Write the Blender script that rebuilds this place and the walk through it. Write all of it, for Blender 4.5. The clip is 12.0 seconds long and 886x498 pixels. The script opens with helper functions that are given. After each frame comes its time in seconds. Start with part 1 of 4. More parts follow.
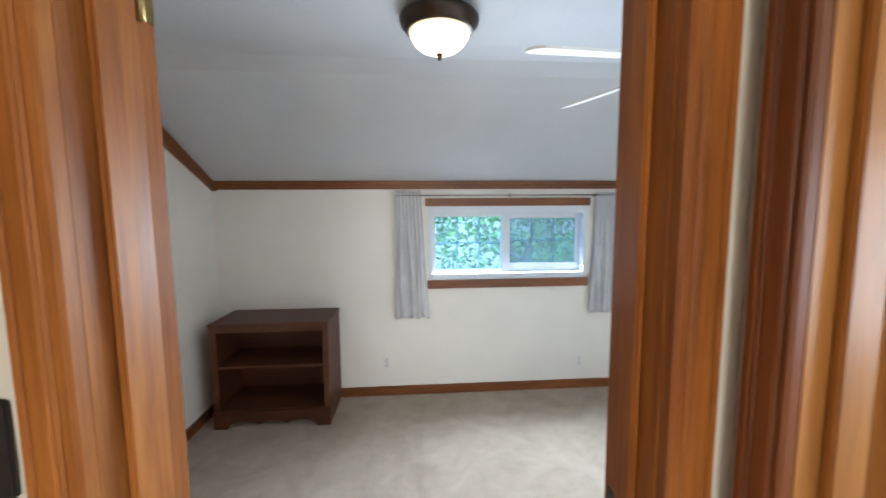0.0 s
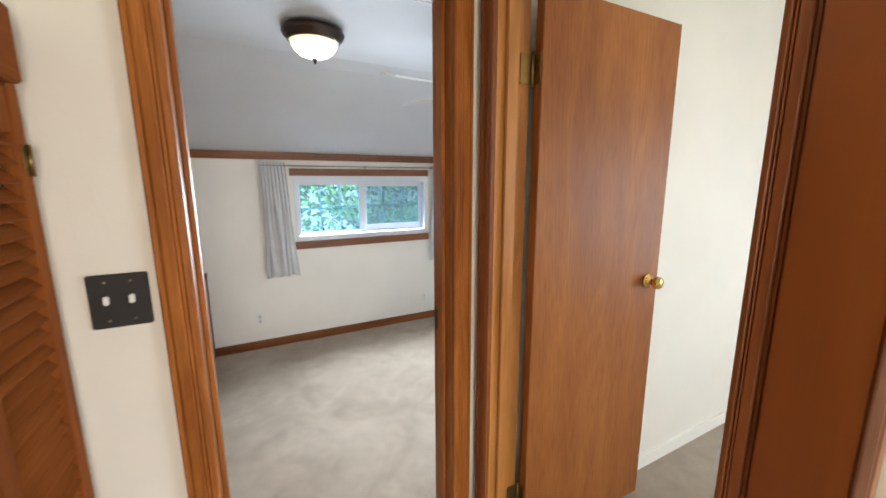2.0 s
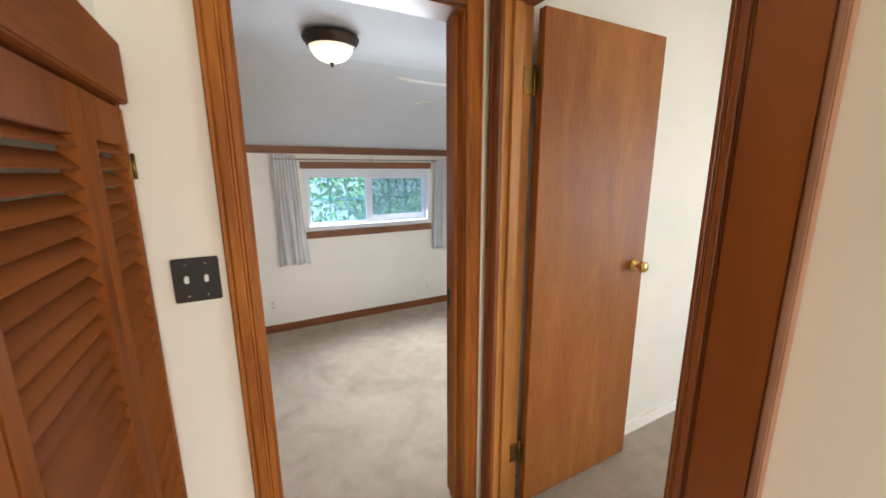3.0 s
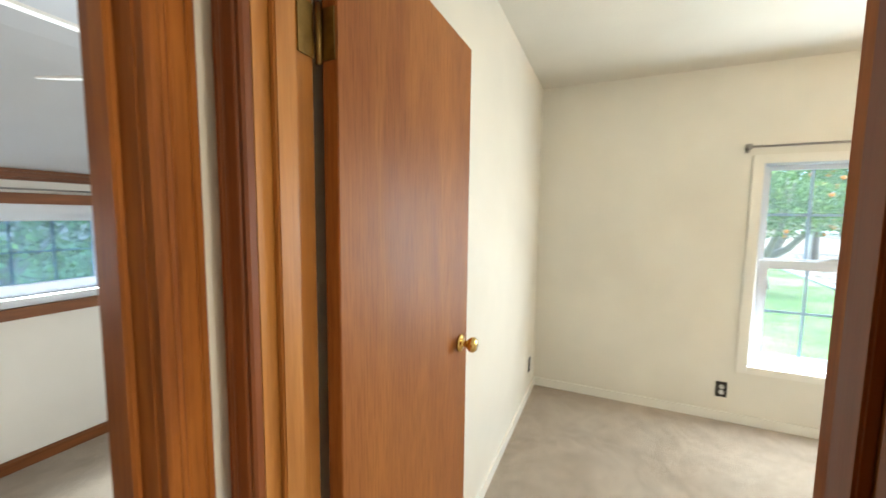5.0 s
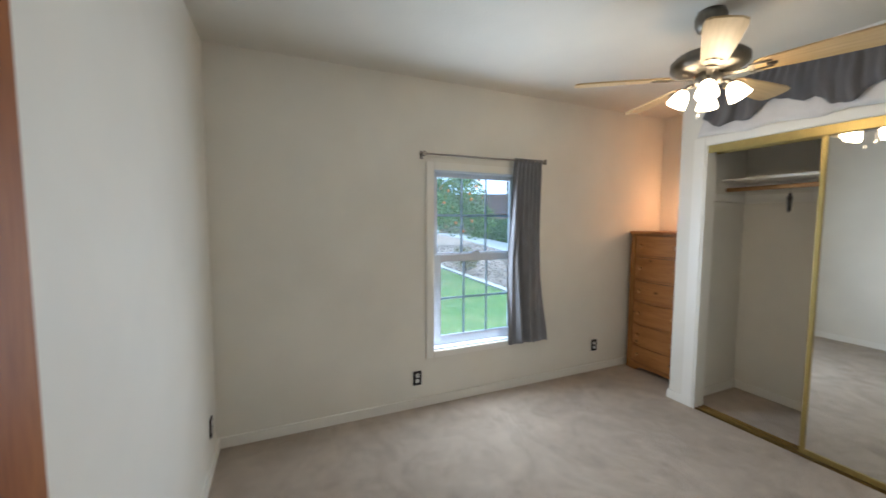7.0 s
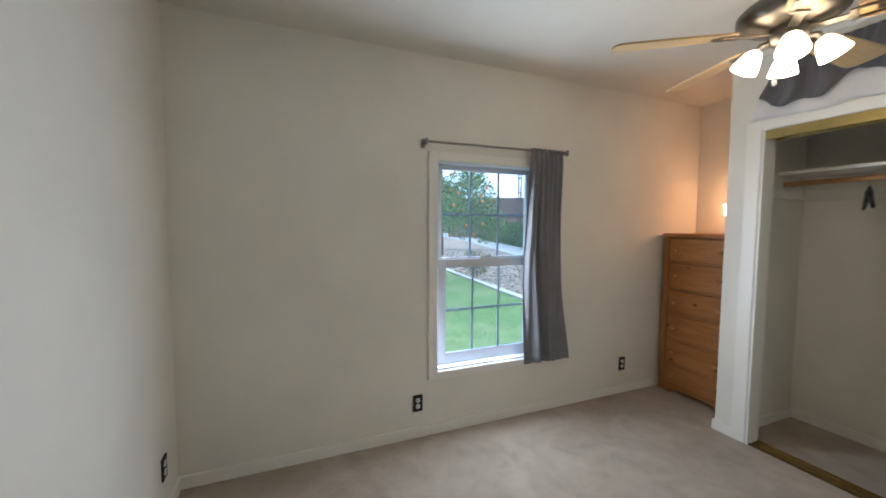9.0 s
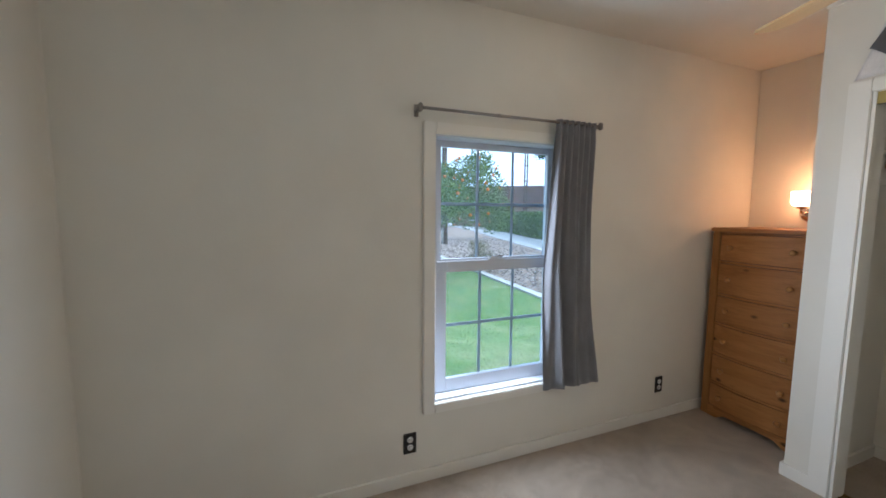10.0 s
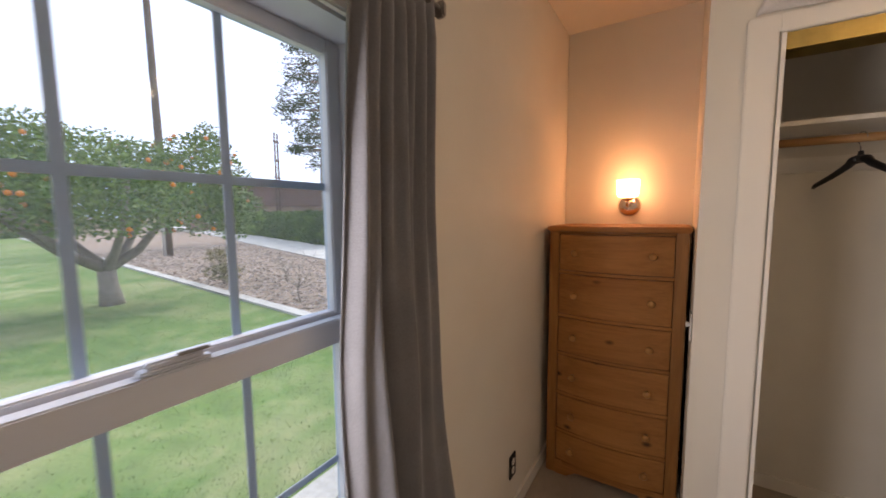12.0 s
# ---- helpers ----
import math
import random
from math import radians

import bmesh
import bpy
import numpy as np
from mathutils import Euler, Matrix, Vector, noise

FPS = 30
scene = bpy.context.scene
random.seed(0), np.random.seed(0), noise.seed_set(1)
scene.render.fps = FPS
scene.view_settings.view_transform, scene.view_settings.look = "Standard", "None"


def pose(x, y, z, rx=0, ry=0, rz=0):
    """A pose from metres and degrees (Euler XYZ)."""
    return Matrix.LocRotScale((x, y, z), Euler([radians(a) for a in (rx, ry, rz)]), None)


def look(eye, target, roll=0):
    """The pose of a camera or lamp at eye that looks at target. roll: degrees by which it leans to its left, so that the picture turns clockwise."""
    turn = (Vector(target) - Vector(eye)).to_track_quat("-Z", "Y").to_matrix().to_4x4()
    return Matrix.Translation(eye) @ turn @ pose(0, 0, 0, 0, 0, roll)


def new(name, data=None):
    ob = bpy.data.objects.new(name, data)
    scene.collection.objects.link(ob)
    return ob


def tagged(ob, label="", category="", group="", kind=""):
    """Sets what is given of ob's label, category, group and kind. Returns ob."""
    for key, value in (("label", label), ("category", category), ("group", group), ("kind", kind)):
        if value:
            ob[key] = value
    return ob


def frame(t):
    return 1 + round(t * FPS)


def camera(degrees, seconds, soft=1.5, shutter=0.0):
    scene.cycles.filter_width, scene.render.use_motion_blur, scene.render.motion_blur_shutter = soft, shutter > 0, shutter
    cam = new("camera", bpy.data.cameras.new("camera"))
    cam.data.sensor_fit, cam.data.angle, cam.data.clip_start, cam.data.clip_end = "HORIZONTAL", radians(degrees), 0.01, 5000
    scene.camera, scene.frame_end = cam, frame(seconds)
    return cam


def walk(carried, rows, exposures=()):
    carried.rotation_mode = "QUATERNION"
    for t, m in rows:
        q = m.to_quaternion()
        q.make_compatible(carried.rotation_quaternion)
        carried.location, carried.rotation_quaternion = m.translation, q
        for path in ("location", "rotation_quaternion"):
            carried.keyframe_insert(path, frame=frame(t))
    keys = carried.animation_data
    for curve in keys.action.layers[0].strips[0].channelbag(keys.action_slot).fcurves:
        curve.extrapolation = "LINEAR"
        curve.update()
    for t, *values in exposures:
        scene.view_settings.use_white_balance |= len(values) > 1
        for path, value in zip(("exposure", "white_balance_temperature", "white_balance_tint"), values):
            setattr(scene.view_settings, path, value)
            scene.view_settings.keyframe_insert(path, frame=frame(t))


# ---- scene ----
cam = camera(100.2, 12.0, soft=1.6, shutter=0.25)
PATH = [
    (0, (0.595, -0.028, 1.471), (0.737, 1.957, 1.277), -0.4),
    (0.5, (0.604, -0.109, 1.463), (1.289, 1.76, 1.264), -0.3),
    (1, (0.478, -0.243, 1.481), (1.481, 1.475, 1.273), -0.2),
    (1.5, (0.385, -0.421, 1.468), (1.515, 1.208, 1.202), -0.2),
    (2, (0.334, -0.638, 1.455), (1.243, 1.109, 1.104), -0.2),
    (2.5, (0.232, -0.756, 1.469), (1.044, 1.026, 1.066), -0.3),
    (2.7, (0.177, -0.79, 1.477), (1.016, 0.979, 1.068), -0.3),
    (4.5, (0.522, -0.347, 1.489), (2.109, 0.848, 1.257), 0.5),
    (5, (0.624, -0.149, 1.487), (2.444, 0.661, 1.306), 0.7),
    (5.5, (0.739, 0.008, 1.485), (2.724, 0.19, 1.319), 0.5),
    (6, (0.928, 0.043, 1.492), (2.915, -0.102, 1.324), 0.4),
    (6.5, (1.088, 0.036, 1.478), (3.029, -0.422, 1.319), 0.3),
    (7, (1.187, -0.001, 1.467), (3.012, -0.806, 1.32), 0.2),
    (7.2, (1.22, -0.012, 1.468), (2.976, -0.958, 1.318), 0.2),
    (8.8, (1.486, -0.138, 1.398), (3.288, -1.002, 1.304), 0.2),
    (9, (1.545, -0.198, 1.437), (3.393, -0.951, 1.311), 0.3),
    (9.5, (1.768, -0.286, 1.442), (3.648, -0.947, 1.275), 0.5),
    (10, (2.052, -0.434, 1.462), (3.905, -1.163, 1.274), 0.4),
    (10.5, (2.376, -0.621, 1.451), (4.147, -1.53, 1.26), 0.5),
    (11, (2.736, -0.768, 1.458), (4.414, -1.836, 1.255), 0.0),
    (11.5, (3.025, -0.957, 1.463), (4.395, -2.402, 1.274), -0.1),
    (12, (3.248, -1.25, 1.451), (4.317, -2.93, 1.26), -0.5),
]
EXPOSURES = [(0, 1.3, 6300, 8), (1, 1.36, 6400, 6), (2.7, 1.2, 6900, 13), (4.4, 1.30, 7150, 7), (5.2, 1.38, 7150, 8), (6, 0.72, 6750, 10), (6.5, 0.50, 6500, 11), (7, 0.27, 6250, 12), (9, 0.08, 6250, 13), (10.5, -0.12, 6200, 15), (11.5, -0.25, 6050, 12), (12, -0.30, 8500, 30)]
walk(cam, [(t, look(eye, target, roll)) for t, eye, target, roll in PATH], EXPOSURES)

# ---- world, sun, window light, hall fill ----
world = bpy.data.worlds.new("world")
scene.world = world
world.use_nodes = True
wn, wl = world.node_tree.nodes, world.node_tree.links
sky = wn.new("ShaderNodeTexSky")
sky.sky_type, sky.sun_disc = "NISHITA", False
sky.sun_elevation, sky.sun_rotation = radians(34), radians(170)
sky.dust_density, sky.air_density = 4.0, 1.0
haze = wn.new("ShaderNodeMixRGB")
haze.inputs[0].default_value, haze.inputs[2].default_value = 0.66, (17.0, 21.0, 26.0, 1)
wl.new(sky.outputs[0], haze.inputs[1])
wl.new(haze.outputs[0], wn["Background"].inputs[0])
wn["Background"].inputs[1].default_value = 0.15
sun = new("sun", bpy.data.lights.new("sun", "SUN"))
sun.data.energy, sun.data.angle, sun.data.color = 5.0, radians(12), (0.96, 0.98, 1.0)
sun.matrix_world = look((0, 0, 30), (0 - 4, 24, 30 - 17))


def area_light(name, eye, target, w, h, power, colour):
    lamp = new(name, bpy.data.lights.new(name, "AREA"))
    lamp.data.shape, lamp.data.size, lamp.data.size_y = "RECTANGLE", w, h
    lamp.data.energy, lamp.data.color = power, colour
    lamp.matrix_world = look(eye, target)
    return lamp


DAY = (0.74, 0.87, 1.0)
area_light("window_light_b", (3.862, -1.44, 1.15), (0, -1.44, 0.75), 0.66, 1.35, 27.5, DAY)
area_light("window_light_a", (1.33, 2.872, 1.23), (1.33, 0, 0.55), 1.2, 0.5, 27, DAY).data.spread = radians(125)
# added warm fill lamp at the unseen hall end, no known source
area_light("hall_fill_light", (0.5, -3.04, 1.35), (0.5, 0, 1.2), 0.7, 1.1, 11.5, (1.0, 0.92, 0.80))


# ---- materials ----
def material(name, rough=0.6, metal=0.0, spec=None):
    m = bpy.data.materials.new(name)
    m.use_nodes = True
    b = m.node_tree.nodes["Principled BSDF"]
    b.inputs["Roughness"].default_value, b.inputs["Metallic"].default_value = rough, metal
    if spec is not None:
        b.inputs["Specular IOR Level"].default_value = spec
    return m, m.node_tree.nodes, m.node_tree.links, b


def coords(n, l, scale=(1, 1, 1)):
    tc, mp = n.new("ShaderNodeTexCoord"), n.new("ShaderNodeMapping")
    mp.inputs["Scale"].default_value = scale
    l.new(tc.outputs["Object"], mp.inputs[0])
    return mp.outputs[0]


def noise_node(n, l, vec, scale, detail=4.0, rough=0.55, distort=0.0):
    t = n.new("ShaderNodeTexNoise")
    for key, value in (("Scale", scale), ("Detail", detail), ("Roughness", rough), ("Distortion", distort)):
        t.inputs[key].default_value = value
    l.new(vec, t.inputs["Vector"])
    return t.outputs[0]


def ramp_node(n, l, fac, stops):
    r = n.new("ShaderNodeValToRGB")
    e = r.color_ramp.elements
    while len(e) < len(stops):
        e.new(0.5)
    for k, (p, c) in zip(e, stops):
        k.position, k.color = p, (*c, 1)
    l.new(fac, r.inputs[0])
    return r.outputs[0]


def bump_node(n, l, height, b, strength, distance):
    k = n.new("ShaderNodeBump")
    k.inputs["Strength"].default_value, k.inputs["Distance"].default_value = strength, distance
    l.new(height, k.inputs["Height"])
    l.new(k.outputs[0], b.inputs["Normal"])


def mix_node(n, l, fac, a, c, mode="MIX"):
    k = n.new("ShaderNodeMixRGB")
    k.blend_type = mode
    for i, v in enumerate((fac, a, c)):
        if isinstance(v, (int, float)):
            k.inputs[i].default_value = v
        elif isinstance(v, tuple):
            k.inputs[i].default_value = (*v, 1)
        else:
            l.new(v, k.inputs[i])
    return k.outputs[0]


def mul(c, f):
    return tuple(min(1.0, x * f) for x in c)


def paint(name, c, rough=0.55, spread=0.06, bump=0.12, grain=90):
    m, n, l, b = material(name, rough, spec=0.35)
    v = coords(n, l)
    big = noise_node(n, l, v, 1.7, 3)
    l.new(ramp_node(n, l, big, [(0.3, mul(c, 1 - spread)), (0.7, mul(c, 1 + spread * 0.5))]), b.inputs["Base Color"])
    bump_node(n, l, noise_node(n, l, v, grain, 3), b, bump, 0.004)
    return m


def wood(name, dark, light, axis="Z", rough=0.35, grain=55.0, wide=7.0, knots=False, coat=0.0, streaks=0.5, spec=0.35):
    m, n, l, b = material(name, rough, spec=spec)
    s = {"X": (0.045, 1, 1), "Y": (1, 0.045, 1), "Z": (1, 1, 0.045)}[axis]
    s2 = {"X": (0.16, 1, 1), "Y": (1, 0.16, 1), "Z": (1, 1, 0.16)}[axis]
    v, v2 = coords(n, l, s), coords(n, l, s2)
    info = n.new("ShaderNodeObjectInfo")
    shift = n.new("ShaderNodeVectorMath")
    shift.operation = "ADD"
    sc = n.new("ShaderNodeMath")
    sc.operation = "MULTIPLY"
    sc.inputs[1].default_value = 30.0
    l.new(info.outputs["Random"], sc.inputs[0])
    l.new(v2, shift.inputs[0])
    l.new(sc.outputs[0], shift.inputs[1])
    fine = noise_node(n, l, v, grain * 3, 5, 0.65)
    broad = noise_node(n, l, shift.outputs[0], wide, 4, 0.6, 0.8)
    mid = mul(tuple((p + q) / 2 for p, q in zip(dark, light)), 1.0)
    base = ramp_node(n, l, broad, [(0.28, dark), (0.5, mid), (0.72, light)])
    streak = ramp_node(n, l, fine, [(0.3, (0.62, 0.58, 0.55)), (0.55, (1, 1, 1))])
    col = mix_node(n, l, streaks, base, streak, "MULTIPLY")
    if knots:
        vk = coords(n, l, {"X": (0.55, 1, 1), "Y": (1, 0.55, 1), "Z": (1, 1, 0.55)}[axis])
        vo = n.new("ShaderNodeTexVoronoi")
        vo.inputs["Scale"].default_value = 7.5
        add = n.new("ShaderNodeVectorMath")
        add.operation = "ADD"
        l.new(vk, add.inputs[0])
        l.new(sc.outputs[0], add.inputs[1])
        l.new(add.outputs[0], vo.inputs["Vector"])
        k = ramp_node(n, l, vo.outputs["Distance"], [(0.06, (1, 1, 1)), (0.13, (0, 0, 0))])
        col = mix_node(n, l, k, col, mul(dark, 0.22))
    l.new(col, b.inputs["Base Color"])
    b.inputs["Coat Weight"].default_value, b.inputs["Coat Roughness"].default_value = coat, 0.25
    r = n.new("ShaderNodeMapRange")
    r.inputs[3].default_value, r.inputs[4].default_value = rough - 0.08, rough + 0.12
    l.new(broad, r.inputs[0])
    l.new(r.outputs[0], b.inputs["Roughness"])
    bump_node(n, l, fine, b, 0.18, 0.002)
    return m


def carpet_material(name, dark, light):
    m, n, l, b = material(name, 0.95, spec=0.1)
    v = coords(n, l)
    tuft = noise_node(n, l, v, 210, 3, 0.7)
    worn = noise_node(n, l, v, 2.3, 5, 0.6, 1.2)
    nap = noise_node(n, l, v, 9, 4, 0.6, 0.6)
    base = ramp_node(n, l, worn, [(0.32, dark), (0.62, light)])
    base = mix_node(n, l, 0.5, base, ramp_node(n, l, nap, [(0.35, (0.82, 0.81, 0.80)), (0.62, (1.08, 1.08, 1.08))]), "MULTIPLY")
    base = mix_node(n, l, 0.8, base, ramp_node(n, l, tuft, [(0.3, (0.55, 0.55, 0.55)), (0.65, (1.15, 1.15, 1.15))]), "MULTIPLY")
    l.new(base, b.inputs["Base Color"])
    b.inputs["Sheen Weight"].default_value = 0.25
    bump_node(n, l, tuft, b, 0.9, 0.012)
    return m


def cloth(name, c, rough=0.85):
    m, n, l, b = material(name, rough, spec=0.2)
    v = coords(n, l)
    weave = noise_node(n, l, v, 380, 2)
    soft_spot = noise_node(n, l, v, 6, 3)
    col = mix_node(n, l, 1.0, ramp_node(n, l, soft_spot, [(0.3, mul(c, 0.88)), (0.7, mul(c, 1.06))]), ramp_node(n, l, weave, [(0.3, (0.82, 0.82, 0.82)), (0.7, (1.08, 1.08, 1.08))]), "MULTIPLY")
    l.new(col, b.inputs["Base Color"])
    b.inputs["Sheen Weight"].default_value = 0.3
    bump_node(n, l, weave, b, 0.3, 0.001)
    return m


def metal(name, c, rough=0.25, spread=0.15):
    m, n, l, b = material(name, rough, 1.0)
    t = noise_node(n, l, coords(n, l), 35, 4)
    l.new(ramp_node(n, l, t, [(0.3, mul(c, 1 - spread)), (0.7, c)]), b.inputs["Base Color"])
    r = n.new("ShaderNodeMapRange")
    r.inputs[3].default_value, r.inputs[4].default_value = rough * 0.7, rough * 1.4
    l.new(t, r.inputs[0])
    l.new(r.outputs[0], b.inputs["Roughness"])
    return m


def plain(name, c, rough=0.5, spread=0.05):
    m, n, l, b = material(name, rough)
    t = noise_node(n, l, coords(n, l), 14, 4)
    l.new(ramp_node(n, l, t, [(0.3, mul(c, 1 - spread)), (0.7, c)]), b.inputs["Base Color"])
    return m


def speckle(name, stops, scale, rough=0.9, bump=0.5, dist=0.02, island=False, dry=None):
    m, n, l, b = material(name, rough, spec=0.2)
    v = coords(n, l)
    t = noise_node(n, l, v, scale, 6, 0.65)
    big = noise_node(n, l, v, scale * 0.06, 3)
    col = ramp_node(n, l, t, stops)
    if island:
        g = n.new("ShaderNodeNewGeometry")
        col = ramp_node(n, l, g.outputs["Random Per Island"], stops)
    if dry:
        worn = noise_node(n, l, coords(n, l, (1, 0.6, 1)), 0.75, 5, 0.62, 0.6)
        col = mix_node(n, l, ramp_node(n, l, worn, [(0.46, (0, 0, 0)), (0.70, (0.55, 0.55, 0.55))]), col, dry)
    col = mix_node(n, l, 0.6, col, ramp_node(n, l, big, [(0.35, (0.75, 0.75, 0.72)), (0.65, (1.15, 1.15, 1.1))]), "MULTIPLY")
    l.new(col, b.inputs["Base Color"])
    bump_node(n, l, t, b, bump, dist)
    return m


def glowing(name, c, strength, reach=0.0):
    m, n, l, b = material(name, 0.4)
    b.inputs["Base Color"].default_value = (0.85, 0.82, 0.76, 1)
    t = noise_node(n, l, coords(n, l), 9, 3, 0.6, 2.0)
    l.new(ramp_node(n, l, t, [(0.25, mul(c, 0.6)), (0.6, c)]), b.inputs["Emission Color"])
    b.inputs["Emission Strength"].default_value = strength
    if reach:
        # the bulb shows through the middle of the dome, the rim of the glass glows less
        spot = n.new("ShaderNodeVectorMath")
        spot.operation = "LENGTH"
        l.new(coords(n, l, (1, 1, 0)), spot.inputs[0])
        fall = n.new("ShaderNodeMapRange")
        for k, v in enumerate((reach * 0.25, reach, strength, strength * 0.07), 1):
            fall.inputs[k].default_value = v
        l.new(spot.outputs["Value"], fall.inputs[0])
        l.new(fall.outputs[0], b.inputs["Emission Strength"])
    return m


def pane_material(name, tint=(1, 1, 1), clear=0.982, veil=0.04):
    """Clear glass, faint gloss; a translucent layer adds a pale haze over the view."""
    m, n, l, b = material(name, 0.0)
    out = n["Material Output"]
    tr, gl, mx = n.new("ShaderNodeBsdfTransparent"), n.new("ShaderNodeBsdfGlossy"), n.new("ShaderNodeMixShader")
    # glare over the bright view, put into the pane as pale translucency
    veil_bsdf, fm = n.new("ShaderNodeBsdfTranslucent"), n.new("ShaderNodeMixShader")
    tr.inputs[0].default_value = (*tint, 1)
    veil_bsdf.inputs[0].default_value = (0.74, 0.86, 0.95, 1)
    gl.inputs["Roughness"].default_value = 0.02
    mx.inputs[0].default_value = 1 - clear
    veil_noise = noise_node(n, l, coords(n, l), 5, 4, 0.6, 1.0)
    r = n.new("ShaderNodeMapRange")
    r.inputs[3].default_value, r.inputs[4].default_value = veil * 0.7, veil * 1.3
    l.new(veil_noise, r.inputs[0])
    l.new(r.outputs[0], fm.inputs[0])
    l.new(tr.outputs[0], fm.inputs[1])
    l.new(veil_bsdf.outputs[0], fm.inputs[2])
    l.new(fm.outputs[0], mx.inputs[1])
    l.new(gl.outputs[0], mx.inputs[2])
    l.new(mx.outputs[0], out.inputs[0])
    return m


M_CREAM = paint("cream_wall_paint", (0.80, 0.768, 0.69))
M_WHITE_WALL = paint("white_wall_paint", (0.80, 0.77, 0.72))
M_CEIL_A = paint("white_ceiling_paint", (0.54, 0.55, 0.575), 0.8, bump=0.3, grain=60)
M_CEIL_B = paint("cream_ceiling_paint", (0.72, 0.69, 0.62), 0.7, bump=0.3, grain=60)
M_TRIM = paint("glossy_cream_trim_paint", (0.86, 0.835, 0.77), 0.32, 0.03, 0.05, 40)
M_VINYL = paint("white_vinyl", (0.66, 0.70, 0.76), 0.35, 0.03, 0.02)
M_GRID = paint("grey_grid_bars", (0.64, 0.66, 0.72), 0.4, 0.03, 0.02)
M_CARPET = carpet_material("beige_carpet", (0.44, 0.345, 0.26), (0.585, 0.48, 0.375))
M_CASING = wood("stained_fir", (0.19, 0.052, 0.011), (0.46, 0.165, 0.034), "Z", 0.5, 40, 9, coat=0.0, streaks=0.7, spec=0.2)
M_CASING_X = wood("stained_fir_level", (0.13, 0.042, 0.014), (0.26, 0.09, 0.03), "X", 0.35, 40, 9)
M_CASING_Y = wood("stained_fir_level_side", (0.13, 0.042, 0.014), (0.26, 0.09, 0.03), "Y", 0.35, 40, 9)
M_JAMB = wood("golden_fir_jamb", (0.31, 0.115, 0.026), (0.55, 0.25, 0.065), "Z", 0.36, 40, 7, coat=0.15)
M_BOARD = wood("red_brown_stained_board", (0.21, 0.055, 0.013), (0.35, 0.11, 0.026), "Z", 0.40, 12, 2.5, coat=0.08, streaks=0.25)
M_STRIP = wood("worn_tan_strip", (0.27, 0.125, 0.075), (0.42, 0.235, 0.155), "Z", 0.6, 30, 14)
M_DARKCASE = wood("dark_stained_board", (0.13, 0.034, 0.009), (0.27, 0.080, 0.019), "Z", 0.42, 30, 5, coat=0.1)
M_DOOR = wood("mahogany_veneer", (0.27, 0.083, 0.022), (0.45, 0.170, 0.046), "Z", 0.46, 60, 5, streaks=0.9, spec=0.22)
M_LOUVER = wood("stained_louver_wood", (0.21, 0.056, 0.013), (0.37, 0.115, 0.028), "Y", 0.6, 45, 8, spec=0.05)
M_STILE = wood("stained_louver_stile", (0.20, 0.054, 0.013), (0.34, 0.105, 0.026), "Z", 0.6, 45, 8, spec=0.05)
M_PINE = wood("knotty_pine", (0.36, 0.143, 0.043), (0.54, 0.25, 0.083), "X", 0.42, 30, 9, knots=True)
M_KNOB = wood("pale_pine_knob", (0.44, 0.20, 0.065), (0.60, 0.32, 0.115), "Z", 0.34, 30, 9)
M_PINE_Z = wood("knotty_pine_upright", (0.30, 0.12, 0.034), (0.46, 0.215, 0.066), "Z", 0.42, 30, 9)
M_WALNUT = wood("dark_walnut_veneer", (0.055, 0.018, 0.009), (0.13, 0.046, 0.022), "X", 0.45, 30, 6)
M_BLADE = wood("pale_maple_blade", (0.50, 0.34, 0.16), (0.64, 0.47, 0.26), "X", 0.35, 30, 6)
M_ROD = wood("closet_pole_wood", (0.40, 0.20, 0.08), (0.56, 0.32, 0.14), "X", 0.45, 30, 8)
M_BRASS = metal("polished_brass", (0.83, 0.56, 0.20), 0.16)
M_OLDBRASS = metal("aged_brass", (0.30, 0.20, 0.075), 0.35, 0.35)
M_GOLD = metal("gold_anodised_frame", (0.50, 0.385, 0.15), 0.34)
M_BRONZE = metal("dark_bronze", (0.075, 0.055, 0.045), 0.38, 0.3)
M_PEWTER = metal("antique_pewter", (0.22, 0.20, 0.17), 0.4, 0.3)
M_CHROME = metal("brushed_nickel", (0.72, 0.66, 0.60), 0.16)
M_STEEL = metal("dull_steel", (0.34, 0.32, 0.30), 0.35)
M_MIRROR = metal("mirror", (0.93, 0.95, 0.94), 0.004, 0.0)
M_DARKPLATE = plain("dark_brown_plastic", (0.014, 0.011, 0.010), 0.6)
M_WHITEPLASTIC = plain("white_plastic", (0.78, 0.77, 0.74), 0.35)
M_BLACKPLASTIC = plain("black_plastic", (0.012, 0.012, 0.013), 0.3)
M_GREYCURTAIN = cloth("slate_grey_curtain", (0.205, 0.205, 0.22))
M_PALECURTAIN = cloth("pale_grey_curtain", (0.60, 0.60, 0.62))
M_VALANCE = cloth("charcoal_drape", (0.13, 0.125, 0.13))
M_WHITECLOTH = cloth("white_cloth", (0.72, 0.70, 0.69))
M_DOME = glowing("lit_alabaster_dome", (1.0, 0.80, 0.56), 2.8, 0.125)
M_BULB = glowing("lit_frosted_shade", (1.0, 0.79, 0.52), 20.0)
M_SCONCE = glowing("lit_sconce_glass", (1.0, 0.52, 0.26), 20.0)
# the cool cast of the daylight outside is put into the pane tints
M_PANE = pane_material("window_pane", (0.84, 0.93, 1.0), 0.982, 0.036)
M_BLUECAST = pane_material("blue_cast_pane", (0.58, 0.84, 1.0), 0.978, 0.07)
M_SCREEN = pane_material("screened_pane", (0.40, 0.56, 0.70), 0.975, 0.10)
